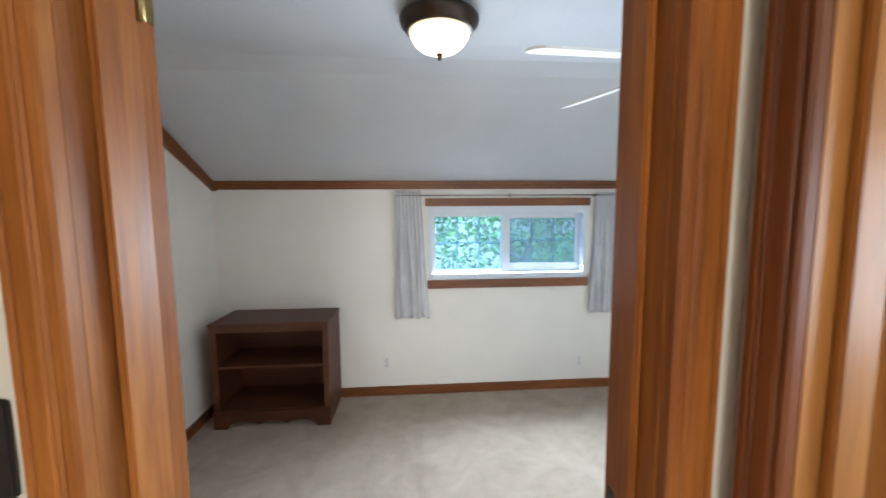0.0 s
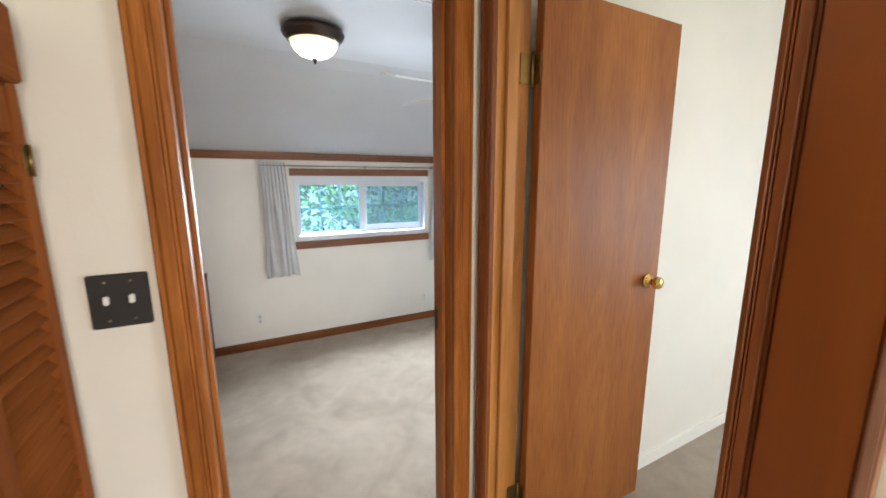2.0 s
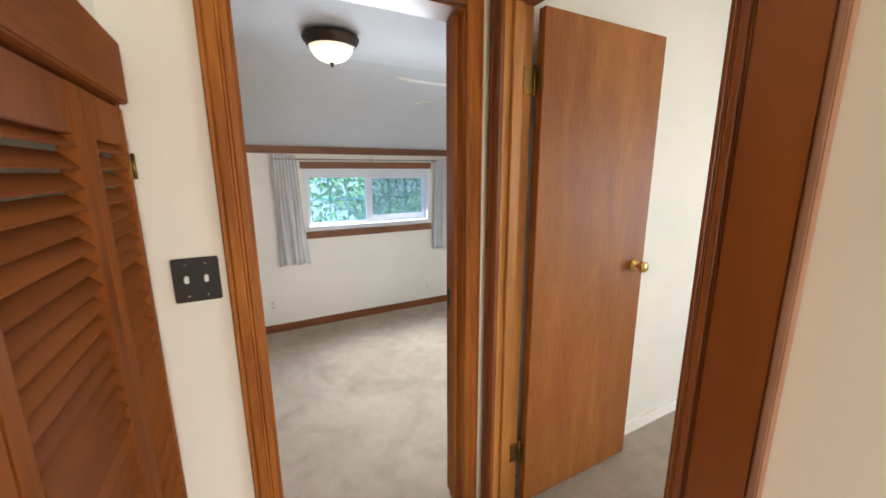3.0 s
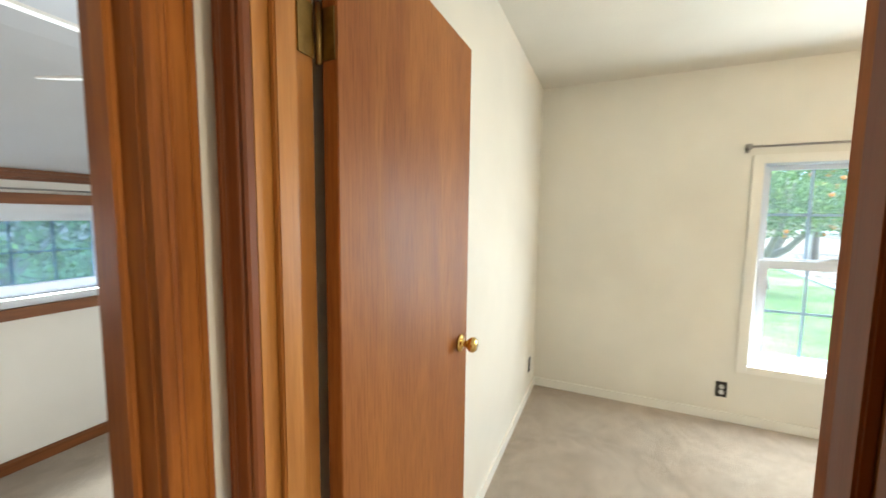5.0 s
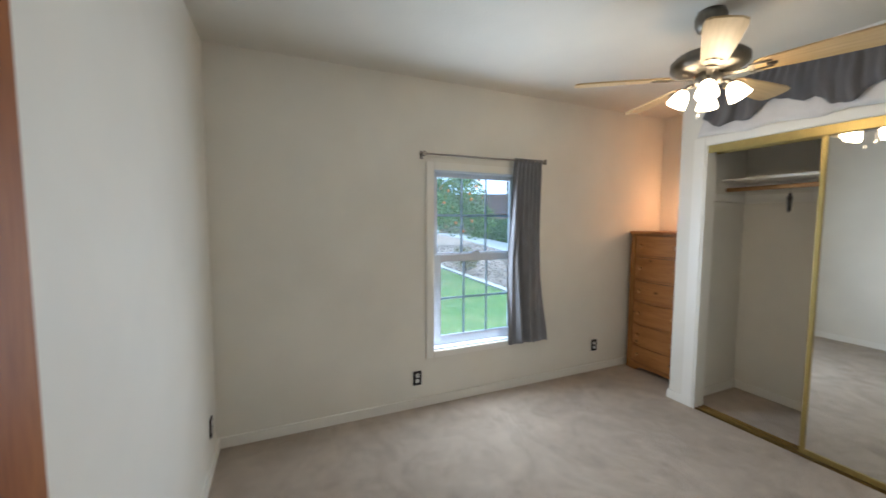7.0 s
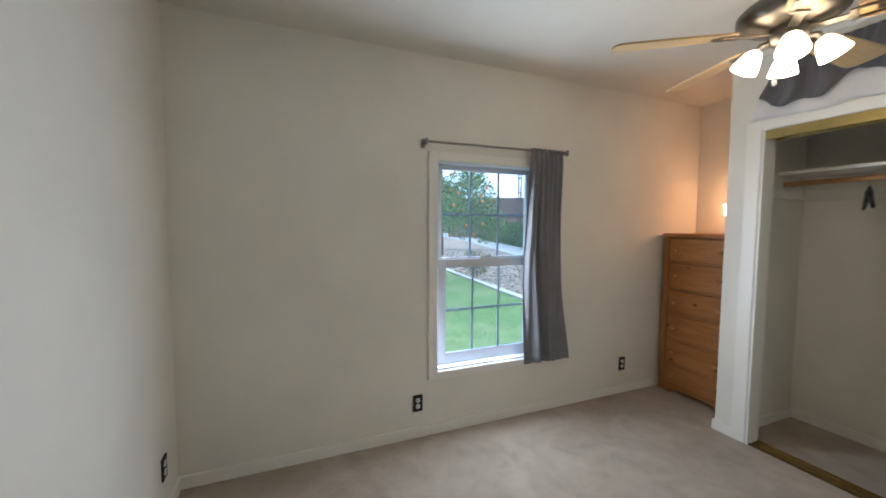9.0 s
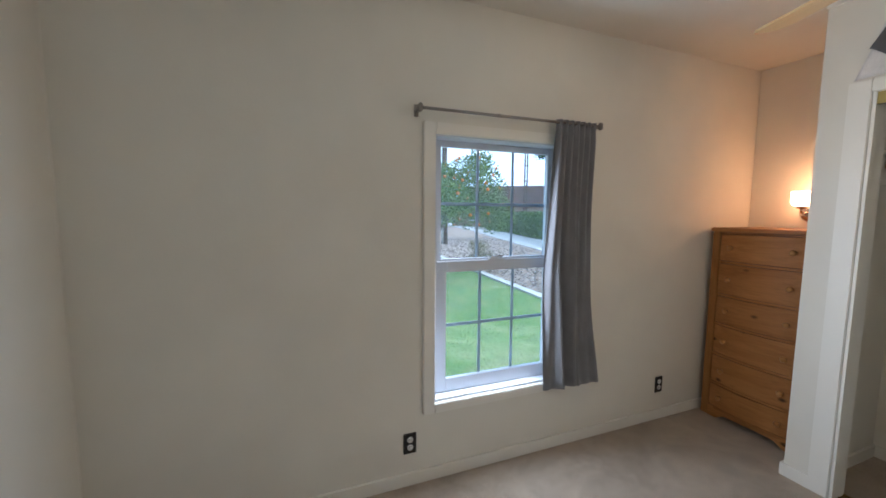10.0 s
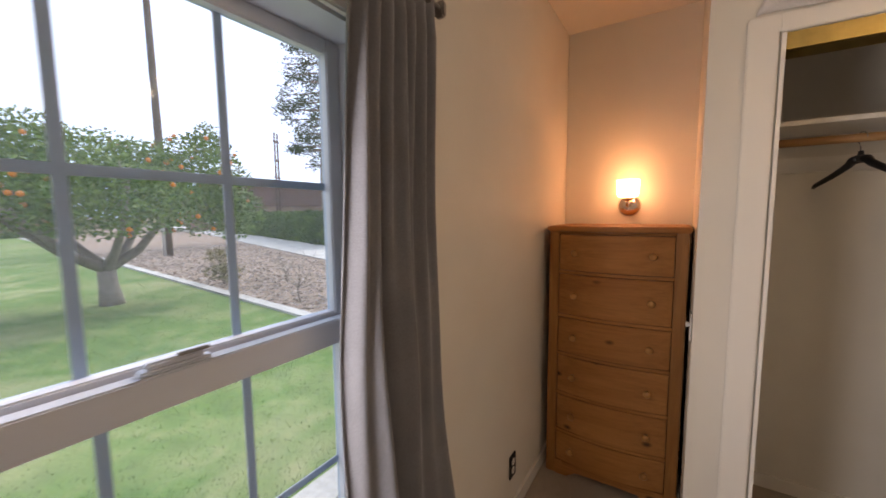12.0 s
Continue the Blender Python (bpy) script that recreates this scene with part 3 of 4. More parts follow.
BROWN_OUTLET = "dark brown outlet plate with pale sockets on the wall"
WHITE_OUTLET = "white outlet plate low on the wall"
outlet(pose(3.8695, -0.965, 0.235, 0, 0, -90), M_DARKPLATE, M_WHITEPLASTIC, BROWN_OUTLET)
outlet(pose(3.8695, -2.82, 0.255, 0, 0, -90), M_DARKPLATE, M_WHITEPLASTIC, BROWN_OUTLET)
outlet(pose(3.645, 0.3995, 0.262), M_DARKPLATE, M_WHITEPLASTIC, BROWN_OUTLET)
outlet(pose(0.34, 2.8895, 0.272), M_WHITEPLASTIC, M_WHITEPLASTIC, WHITE_OUTLET)
outlet(pose(1.94, 2.8895, 0.235), M_WHITEPLASTIC, M_WHITEPLASTIC, WHITE_OUTLET)


# ---- sliding window of the sloped room ----
win_a = thing("window_1", "white vinyl sliding window with grids between brown boards", "window", kind="structure")
part("head_board", boxes((0.665, 1.99, 2.868, 2.889, 1.523, 1.585), bevel=0.003), M_CASING_X, win_a, "brown stained head board")
part("sill_board", boxes((0.675, 1.985, 2.862, 2.889, 0.872, 0.938), bevel=0.003), M_CASING_X, win_a, "brown stained sill board")
part("window_frame", boxes((0.69, 0.715, 2.885, 3.04, 0.94, 1.525), (1.945, 1.97, 2.885, 3.04, 0.94, 1.525), (0.715, 1.945, 2.885, 3.04, 1.465, 1.525), (0.715, 1.945, 2.885, 3.04, 0.94, 0.985)), M_VINYL, win_a)
part("sash", boxes((0.715, 0.745, 2.93, 2.96, 0.985, 1.465), (1.28, 1.32, 2.925, 2.96, 0.985, 1.465), (0.745, 1.28, 2.93, 2.96, 1.44, 1.465), (0.745, 1.28, 2.93, 2.96, 0.985, 1.015), bevel=0.002), M_VINYL, win_a)
part("sash", boxes((1.325, 1.36, 2.965, 2.99, 0.985, 1.465), (1.915, 1.945, 2.965, 2.99, 0.985, 1.465), (1.36, 1.915, 2.965, 2.99, 1.425, 1.465), (1.36, 1.915, 2.965, 2.99, 0.985, 1.055), bevel=0.002), M_VINYL, win_a)
for x0, x1, z0, z1, y, mat in ((0.745, 1.28, 1.015, 1.44, 2.945, M_BLUECAST), (1.36, 1.915, 1.055, 1.425, 2.978, M_SCREEN)):
    g = part("pane", boxes((x0, x1, y - 0.002, y + 0.002, z0, z1)), mat, win_a)
    g.visible_shadow = False
    for k in (1, 2):
        x = x0 + (x1 - x0) * k / 3
        part("muntin", boxes((x - 0.005, x + 0.005, y + 0.003, y + 0.009, z0, z1)), M_VINYL, win_a)
    part("muntin", boxes((x0, x1, y + 0.0095, y + 0.015, (z0 + z1) / 2 - 0.005, (z0 + z1) / 2 + 0.005)), M_VINYL, win_a)


# ---- curtains ----
def pleated(w_top, w_bot, height, folds, depth, shift=0.0, seed=0, rows=30, cols=120, flare=1.0, bow=0.0):
    """A hanging cloth in x, z below z = 0: small gathers at the head that run together into larger folds along y."""
    rnd = random.Random(seed)
    ph = [rnd.uniform(-0.8, 0.8) for _ in range(10)]
    bm = bmesh.new()
    grid = []
    for i in range(rows + 1):
        t = i / rows
        w = w_top + (w_bot - w_top) * t ** flare
        x0 = shift * t + bow * math.sin(math.pi * t) - w / 2
        low = min(1, t * 1.9) ** 1.2
        row = []
        for j in range(cols + 1):
            u = j / cols
            v = u + 0.045 * math.sin(4.3 * u + ph[0]) + 0.03 * math.sin(2.6 * t + 6 * u + ph[1])
            size = 0.75 + 0.35 * math.sin(7 * u + ph[5]) + 0.2 * math.sin(3 * t + 12 * u + ph[6])
            big = math.sin(2 * math.pi * folds * v + ph[2] + 0.9 * math.sin(2.2 * t + ph[3]))
            big += 0.3 * math.sin(4 * math.pi * folds * v + 1.2 + ph[7])
            small = math.sin(2 * math.pi * folds * 2.4 * u + ph[4] + 1.8 * t)
            d = depth * (low * size * big + (0.45 - 0.3 * low) * small)
            d += 0.12 * depth * math.sin(14 * t + 5 * u + ph[8]) * low
            if t < 0.04:
                d *= 0.6
            sway = 0.006 * math.sin(5 * t + 9 * u + ph[9]) * low
            row.append(bm.verts.new((x0 + u * w + sway, d, -height * t - 0.010 * big * t)))
        grid.append(row)
    for a, b in zip(grid, grid[1:]):
        for j in range(cols):
            bm.faces.new((a[j], a[j + 1], b[j + 1], b[j])).smooth = True
    return bm


def thicken(ob, t):
    s = ob.modifiers.new("thickness", "SOLIDIFY")
    s.thickness, s.offset = t, 0
    return ob


def curtain(name, label, m, bm, mat, group=""):
    ob = tagged(mesh_object(name, bm, mat), label, "curtain", group)
    ob.matrix_world = m
    return thicken(ob, 0.003)


curtain("curtain", "pale grey grommet curtain panel gathered beside the window", pose(0.53, 2.838, 1.635), pleated(0.20, 0.265, 0.99, 3.2, 0.022, 0.03, 3), M_PALECURTAIN, "pale grey curtains")
curtain("curtain", "pale grey grommet curtain panel gathered beside the window", pose(2.10, 2.838, 1.625), pleated(0.15, 0.20, 0.97, 3, 0.022, 0.0, 8), M_PALECURTAIN, "pale grey curtains")
rod_a = thing("curtain_rod", "thin steel curtain rod with small end brackets", "curtain rod", pose(0, 2.838, 1.605))
part("pole", tube([(0.44, 0, 0), (2.19, 0, 0)], 0.006, 10), M_STEEL, rod_a)
for x in (0.625, 1.33, 2.02):
    part("bracket", boxes((x - 0.008, x + 0.008, -0.004, 0.050, -0.012, 0.012), bevel=0.003), M_STEEL, rod_a)


# ---- double-hung window of the bedroom ----
win_b = thing("window_2", "white vinyl double-hung window with grids and painted casing", "window", kind="structure")
part("casing_left", boxes((3.848, 3.8695, -1.10, -1.035, 0.385, 1.925), bevel=0.005), M_TRIM, win_b)
part("casing_right", boxes((3.848, 3.8695, -2.005, -1.95, 0.385, 1.925), bevel=0.005), M_TRIM, win_b)
part("casing_head", boxes((3.848, 3.8695, -1.95, -1.10, 1.868, 1.925), bevel=0.005), M_TRIM, win_b)
part("window_sill", boxes((3.845, 3.8695, -1.95, -1.10, 0.385, 0.440), bevel=0.005), M_TRIM, win_b)
part("window_frame", boxes((3.871, 4.03, -1.112, -1.081, 0.421, 1.884), (3.871, 4.03, -1.969, -1.938, 0.421, 1.884), (3.871, 4.03, -1.938, -1.112, 1.862, 1.884), (3.871, 4.03, -1.938, -1.112, 0.421, 0.452), (3.925, 4.03, -1.135, -1.112, 0.452, 1.862), (3.925, 4.03, -1.938, -1.915, 0.452, 1.862)), M_VINYL, win_b)


def sash(x, y0, y1, z0, z1, stile, top, bottom, pane_mat):
    s = part("sash", boxes((x - 0.016, x + 0.016, y0, y0 + stile, z0, z1), (x - 0.016, x + 0.016, y1 - stile, y1, z0, z1), (x - 0.016, x + 0.016, y0 + stile, y1 - stile, z1 - top, z1), (x - 0.016, x + 0.016, y0 + stile, y1 - stile, z0, z0 + bottom), bevel=0.003), M_VINYL, win_b)
    a, b, c, d = y0 + stile, y1 - stile, z0 + bottom, z1 - top
    g = part("pane", boxes((x + 0.004, x + 0.007, a, b, c, d)), pane_mat, s)
    g.visible_shadow = False
    for k in (1, 2):
        y = a + (b - a) * k / 3
        part("muntin", boxes((x + 0.008, x + 0.0100, y - 0.0085, y + 0.0085, c, d)), M_GRID, s)
    part("muntin", boxes((x + 0.0075, x + 0.0105, a, b, (c + d) / 2 - 0.0085, (c + d) / 2 + 0.0085)), M_GRID, s)
    return s


sash(3.985, -1.915, -1.135, 1.165, 1.862, 0.040, 0.034, 0.045, M_PANE)
low = sash(3.948, -1.915, -1.135, 0.452, 1.200, 0.060, 0.060, 0.075, M_PANE)
lock = part("sash_lock", boxes((3.935, 3.962, -1.57, -1.46, 1.2005, 1.208), (3.940, 3.957, -1.56, -1.47, 1.208, 1.219), bevel=0.004), M_VINYL, win_b, "white sash lock")
part("lock_lever", boxes((3.936, 3.946, -1.565, -1.515, 1.219, 1.225), bevel=0.002), M_STEEL, lock)

curtain("curtain", "slate grey curtain panel drawn to one side of the window", pose(3.80, -1.942, 1.995, 0, 0, -90), pleated(0.29, 0.40, 1.58, 3.0, 0.032, 0.042, 14, flare=1.5, bow=-0.03), M_GREYCURTAIN)
rod_b = thing("curtain_rod", "thin bronze curtain rod on wall brackets", "curtain rod", pose(3.80, 0, 1.972))
part("pole", tube([(0, -0.985, 0), (0, -1.45, 0.003), (0, -2.12, 0.01)], 0.0075, 10), M_STEEL, rod_b)
part("inner_pole", tube([(0, -1.42, 0.0035), (0, -1.44, 0.0035)], 0.009, 10), M_STEEL, rod_b)
for y, z in ((-1.0, 0), (-2.115, 0.01)):
    b = part("bracket", boxes((-0.006, 0.070, y - 0.006, y + 0.006, z - 0.010, z + 0.008), (0.064, 0.0695, y - 0.012, y + 0.012, z - 0.03, z + 0.03), bevel=0.002), M_STEEL, rod_b)
    part("end_cap", boxes((-0.014, 0.014, y - 0.010, y + 0.010, z - 0.020, z + 0.020), bevel=0.005), M_STEEL, b)


# ---- bow-front pine dresser ----
def bow_front(w, bulge, n=18):
    return [(-w / 2 + w * k / n, bulge * (1 - (2 * k / n - 1) ** 2)) for k in range(n + 1)]


def bowed(w, bulge, back, z0, z1, bevel=0.0, base=0.0):
    """A board in x, y with a bowed front towards +y, from z0 to z1."""
    bm = bmesh.new()
    pts = [(x, y + base) for x, y in bow_front(w, bulge)] + [(w / 2, back), (-w / 2, back)]
    lo, hi = [bm.verts.new((x, y, z0)) for x, y in pts], [bm.verts.new((x, y, z1)) for x, y in pts]
    bm.faces.new(lo[::-1]), bm.faces.new(hi)
    for i in range(len(pts)):
        j = (i + 1) % len(pts)
        bm.faces.new((lo[i], lo[j], hi[j], hi[i]))
    bmesh.ops.recalc_face_normals(bm, faces=bm.faces)
    if bevel:
        bmesh.ops.bevel(bm, geom=[e for e in bm.edges if abs(e.verts[0].co.z - e.verts[1].co.z) < 1e-5], offset=bevel, segments=2, affect="EDGES")
    return bm


dresser = thing("chest_of_drawers", "tall knotty pine bow-front chest of six drawers", "dresser", pose(3.515, -3.235, 0))
part("top_board", bowed(0.645, 0.042, -0.435, 1.352, 1.380, 0.006, 0.012), M_PINE, dresser)
part("side_panel", boxes((-0.312, -0.262, -0.43, 0.006, 0.0, 1.352), bevel=0.004), M_PINE_Z, dresser)
part("side_panel", boxes((0.262, 0.312, -0.43, 0.006, 0.0, 1.352), bevel=0.004), M_PINE_Z, dresser)
part("back_panel", boxes((-0.262, 0.262, -0.43, -0.418, 0.03, 1.352)), M_PINE, dresser)
DRAWERS = [(1.150, 1.336), (0.915, 1.128), (0.705, 0.893), (0.482, 0.683), (0.268, 0.460), (0.085, 0.246)]
edges = [1.352] + [v for a, b in DRAWERS for v in (b, a)] + [0.06]
for top, bottom in zip(edges[0::2], edges[1::2]):
    part("rail", bowed(0.523, 0.030, -0.40, bottom + 0.003, top - 0.003, 0.002), M_PINE, dresser)
for z0, z1 in DRAWERS:
    d = part("drawer", bowed(0.517, 0.036, -0.38, z0, z1, 0.003), M_PINE, dresser)
    for x in (-0.175, 0.175):
        y = 0.036 * (1 - (2 * x / 0.517) ** 2)
        part("knob", lathe([(0.0, 0.0), (0.011, 0.0), (0.009, 0.008), (0.016, 0.017), (0.018, 0.024), (0.013, 0.031), (0.0, 0.033)], pose(x, y - 0.001, (z0 + z1) / 2, -90), 18), M_KNOB, d)
apron = [(-0.262, 0.08), (-0.262, 0.0), (-0.20, 0.0), (-0.175, 0.018), (-0.15, 0.034), (-0.05, 0.036), (0.05, 0.036), (0.15, 0.034), (0.175, 0.018), (0.20, 0.0), (0.262, 0.0), (0.262, 0.08)]
part("apron", prism(apron, 0.02, pose(0, -0.012, 0)), M_PINE, dresser)

# ---- wall sconce ----
sconce = thing("wall_sconce", "lit wall sconce, glass cup shade on nickel plate", "wall lamp", pose(3.498, -3.70, 1.487))
part("backplate", lathe([(0, 0), (0.062, 0), (0.062, 0.006), (0.052, 0.016), (0.03, 0.02), (0, 0.022)], pose(0, 0.0005, 0, -90), 28), M_CHROME, sconce)
part("arm", tube([(0, 0.02, 0), (0, 0.09, -0.006), (0, 0.112, 0.008), (0, 0.115, 0.030)], 0.009, 12), M_CHROME, sconce)
part("cup", lathe([(0, 0.026), (0.026, 0.026), (0.032, 0.042), (0.03, 0.044), (0, 0.044)], pose(0, 0.115, 0), 24), M_CHROME, sconce)
part("shade", lathe([(0.030, 0.044), (0.050, 0.050), (0.057, 0.066), (0.060, 0.142), (0.057, 0.142), (0.054, 0.069), (0.046, 0.055), (0.0, 0.050)], pose(0, 0.115, 0), 28), M_SCONCE, sconce, "glowing frosted glass cup")

# ---- closet with mirrored sliding doors ----
trimc = thing("closet_frame", "cream painted casing round the closet opening", "door frame", kind="structure")
part("casing", boxes((2.99, 3.075, -2.9695, -2.955, 0, 2.105), bevel=0.004), M_TRIM, trimc)
part("jamb", boxes((2.972, 2.984, -3.075, -2.955, 0, 2.04)), M_TRIM, trimc)
part("head_casing", boxes((1.35, 2.99, -2.9695, -2.955, 2.045, 2.105), bevel=0.004), M_TRIM, trimc)
track = thing("sliding_door_track", "gold anodised track for the sliding mirror doors", "door track", kind="structure")
part("top_track", boxes((1.40, 2.971, -3.068, -2.958, 2.030, 2.0395), (1.40, 2.971, -2.962, -2.958, 1.985, 2.030), (1.40, 2.971, -3.012, -3.008, 1.995, 2.030), (1.40, 2.971, -3.068, -3.064, 1.985, 2.030)), M_GOLD, track)
part("floor_track", boxes((1.40, 2.971, -3.068, -2.968, 0.001, 0.006), (1.40, 2.971, -2.972, -2.968, 0.006, 0.014), (1.40, 2.971, -3.020, -3.016, 0.006, 0.012), (1.40, 2.971, -3.068, -3.064, 0.006, 0.014)), M_OLDBRASS, track)


def mirror_door(x0, x1, y):
    d = thing("mirror_door", "sliding mirror door in a thin gold frame", "sliding door", group="sliding mirror doors")
    part("stile", boxes((x1 - 0.026, x1, y - 0.014, y + 0.014, 0.016, 2.02), bevel=0.003), M_GOLD, d)
    part("stile", boxes((x0, x0 + 0.026, y - 0.014, y + 0.014, 0.016, 2.02), bevel=0.003), M_GOLD, d)
    part("rail", boxes((x0 + 0.026, x1 - 0.026, y - 0.012, y + 0.012, 1.985, 2.02)), M_GOLD, d)
    part("rail", boxes((x0 + 0.026, x1 - 0.026, y - 0.012, y + 0.012, 0.016, 0.05)), M_GOLD, d)
    part("mirror", boxes((x0 + 0.026, x1 - 0.026, y - 0.004, y + 0.004, 0.05, 1.985)), M_MIRROR, d, "clear mirror")


mirror_door(1.50, 2.335, -2.990)
mirror_door(1.41, 2.22, -3.042)
shelf = thing("closet_shelf", "white painted closet shelf on wall cleats", "shelf")
part("board", boxes((1.16, 3.0885, -3.699, -3.36, 1.80, 1.82), bevel=0.003), M_TRIM, shelf)
part("cleat", boxes((1.16, 3.07, -3.699, -3.68, 1.63, 1.70)), M_TRIM, shelf)
part("cleat", boxes((3.07, 3.0885, -3.66, -3.1, 1.64, 1.70)), M_TRIM, shelf)
tagged(mesh_object("closet_pole", tube([(1.16, -3.40, 1.735), (3.069, -3.40, 1.735)], 0.017, 14), M_ROD), "round wooden hanging pole under the closet shelf", "closet rod")
hanger = thing("coat_hanger", "black plastic coat hanger on the closet pole", "hanger", pose(2.652, -3.40, 1.735, 0, 0, -66))
hook = [(0.022 * math.sin(a), 0, 0.0 + 0.022 * math.cos(a)) for a in np.linspace(-1.6, 2.6, 12)] + [(0.004, 0, -0.035), (0, 0, -0.065)]
part("hook", tube(hook, 0.0022, 8), M_STEEL, hanger, "steel hook")
shoulder = [(0.0, -0.082), (0.03, -0.086), (0.05, -0.104), (0.12, -0.140), (0.20, -0.172), (0.215, -0.184)]
for side in (-1, 1):
    part("arm", tube([(side * x, 0, z) for x, z in shoulder], [0.017, 0.017, 0.014, 0.012, 0.010, 0.007], 10), M_BLACKPLASTIC, hanger)
part("collar", lathe([(0, -0.050), (0.008, -0.052), (0.010, -0.072), (0.016, -0.080), (0.0, -0.084)], None, 12), M_BLACKPLASTIC, hanger)

val = thing("valance", "charcoal ruffled drape over a white cloth above the closet", "valance", pose(2.19, -2.945, 2.462))
thicken(part("backing", pleated(1.50, 1.72, 0.355, 5, 0.004, 0.0, 5, rows=10, cols=120), M_WHITECLOTH, val, "white cloth with an uneven hem"), 0.002).location = (0, -0.010, 0)
ruffle = pleated(1.46, 1.66, 0.30, 13, 0.017, 0.0, 21, rows=12, cols=180)
for v in ruffle.verts:
    v.co.z *= 0.86 + 0.16 * math.sin(v.co.x * 11.0 + 0.8) + 0.06 * math.sin(v.co.x * 27.0)
thicken(part("drape", ruffle, M_VALANCE, val), 0.003).location = (-0.02, 0.018, 0)
part("batten", boxes((-0.75, 0.75, -0.024, -0.016, -0.014, 0.010)), M_TRIM, val)
structure("ceiling_moulding", boxes((1.152, 3.185, -2.9695, -2.955, 2.505, 2.5385)), M_TRIM, "cream painted strip under the ceiling", "moulding")


# ---- ceiling fans ----
def ceiling_fan(label, m, drop, radius, turn, blade_mat, body_mat, lights, pitch=-12, lamp_turn=0):
    f = thing("ceiling_fan", label, "ceiling fan", m)
    part("canopy", lathe([(0, 0), (0.060, 0), (0.072, -0.03), (0.070, -0.06), (0.058, -0.09), (0.03, -0.105), (0, -0.107)]), body_mat, f)
    part("downrod", tube([(0, 0, -0.10), (0, 0, -drop + 0.09)], 0.012, 12), body_mat, f)
    part("motor", lathe([(0, 0.10), (0.03, 0.098), (0.06, 0.085), (0.15, 0.062), (0.172, 0.04), (0.172, 0.01), (0.14, -0.012), (0.07, -0.03), (0, -0.032)], pose(0, 0, -drop), 36), body_mat, f)
    part("switch_housing", lathe([(0, 0), (0.062, 0), (0.066, -0.02), (0.06, -0.05), (0.04, -0.065), (0, -0.068)], pose(0, 0, -drop - 0.03)), body_mat, f)
    outline = [(0.0, -0.040), (0.03, -0.050), (0.20, -0.064), (0.40, -0.074), (0.445, -0.068), (0.463, -0.045), (0.468, 0.0), (0.463, 0.045), (0.445, 0.068), (0.40, 0.074), (0.20, 0.064), (0.03, 0.050), (0.0, 0.040)]
    for k in range(5):
        a = turn + 72 * k
        q = pose(0, 0, -drop - 0.04, 0, 0, a) @ pose(radius - 0.465, 0, 0, pitch, 0, 0)
        b = bmesh.new()
        lo, hi = [b.verts.new((x, y, -0.004)) for x, y in outline], [b.verts.new((x, y, 0.004)) for x, y in outline]
        b.faces.new(lo[::-1]), b.faces.new(hi)
        for i in range(len(outline)):
            j = (i + 1) % len(outline)
            b.faces.new((lo[i], lo[j], hi[j], hi[i]))
        me = bpy.data.meshes.new("blade")
        b.to_mesh(me), b.free()
        me.materials.append(blade_mat)
        blade = shared("blade", me, f, q)
        iron = boxes((-0.125, -0.02, -0.016, 0.016, -0.012, -0.006), (-0.02, 0.07, -0.034, -0.020, -0.0095, -0.0045), (-0.02, 0.07, 0.020, 0.034, -0.0095, -0.0045), (-0.02, 0.0, -0.034, 0.034, -0.0120, -0.0055), (0.045, 0.085, -0.012, 0.012, -0.0095, -0.0045), bevel=0.002)
        part("blade_iron", iron, body_mat, blade)
    if lights:
        for k in range(4):
            a = radians(lamp_turn + 90 * k)
            d = Vector((math.cos(a), math.sin(a), 0))
            arm = part("lamp_arm", tube([d * 0.045 + Vector((0, 0, -drop - 0.07)), d * 0.085 + Vector((0, 0, -drop - 0.075)), d * 0.10 + Vector((0, 0, -drop - 0.10))], 0.010, 10), body_mat, f)
            tip = Matrix.Translation(d * 0.098 + Vector((0, 0, -drop - 0.095))) @ Vector((0, 0, -1)).rotation_difference((d * 0.55 + Vector((0, 0, -1))).normalized()).to_matrix().to_4x4()
            part("shade", lathe([(0.018, 0), (0.028, -0.012), (0.038, -0.036), (0.047, -0.068), (0.050, -0.082), (0.046, -0.082), (0.035, -0.04), (0, -0.016)], tip, 22), M_BULB, arm, "lit frosted glass shade")
        for x, n in ((0.03, 0.12), (-0.025, 0.09)):
            c = part("pull_chain", tube([(x, 0.02, -drop - 0.095), (x, 0.02, -drop - 0.10 - n)], 0.0016, 6), M_STEEL, f)
            part("pull_knob", lathe([(0, 0), (0.007, -0.004), (0.008, -0.02), (0.004, -0.026), (0, -0.027)], pose(x, 0.02, -drop - 0.10 - n), 12), M_WHITEPLASTIC, c)
    else:
        part("cap", lathe([(0, -0.095), (0.03, -0.10), (0.025, -0.115), (0, -0.12)], pose(0, 0, -drop), 20), body_mat, f)
    return f


ceiling_fan("pewter ceiling fan with five maple blades and lit shades", pose(2.44, -2.045, CEIL_B), 0.283, 0.65, 54, M_BLADE, M_PEWTER, True, -12, 121)
ceiling_fan("white ceiling fan hanging in the sloped room", pose(1.495, 1.12, CEIL_A), 0.236, 0.565, 184, M_WHITEPLASTIC, M_BRONZE, False, -17)

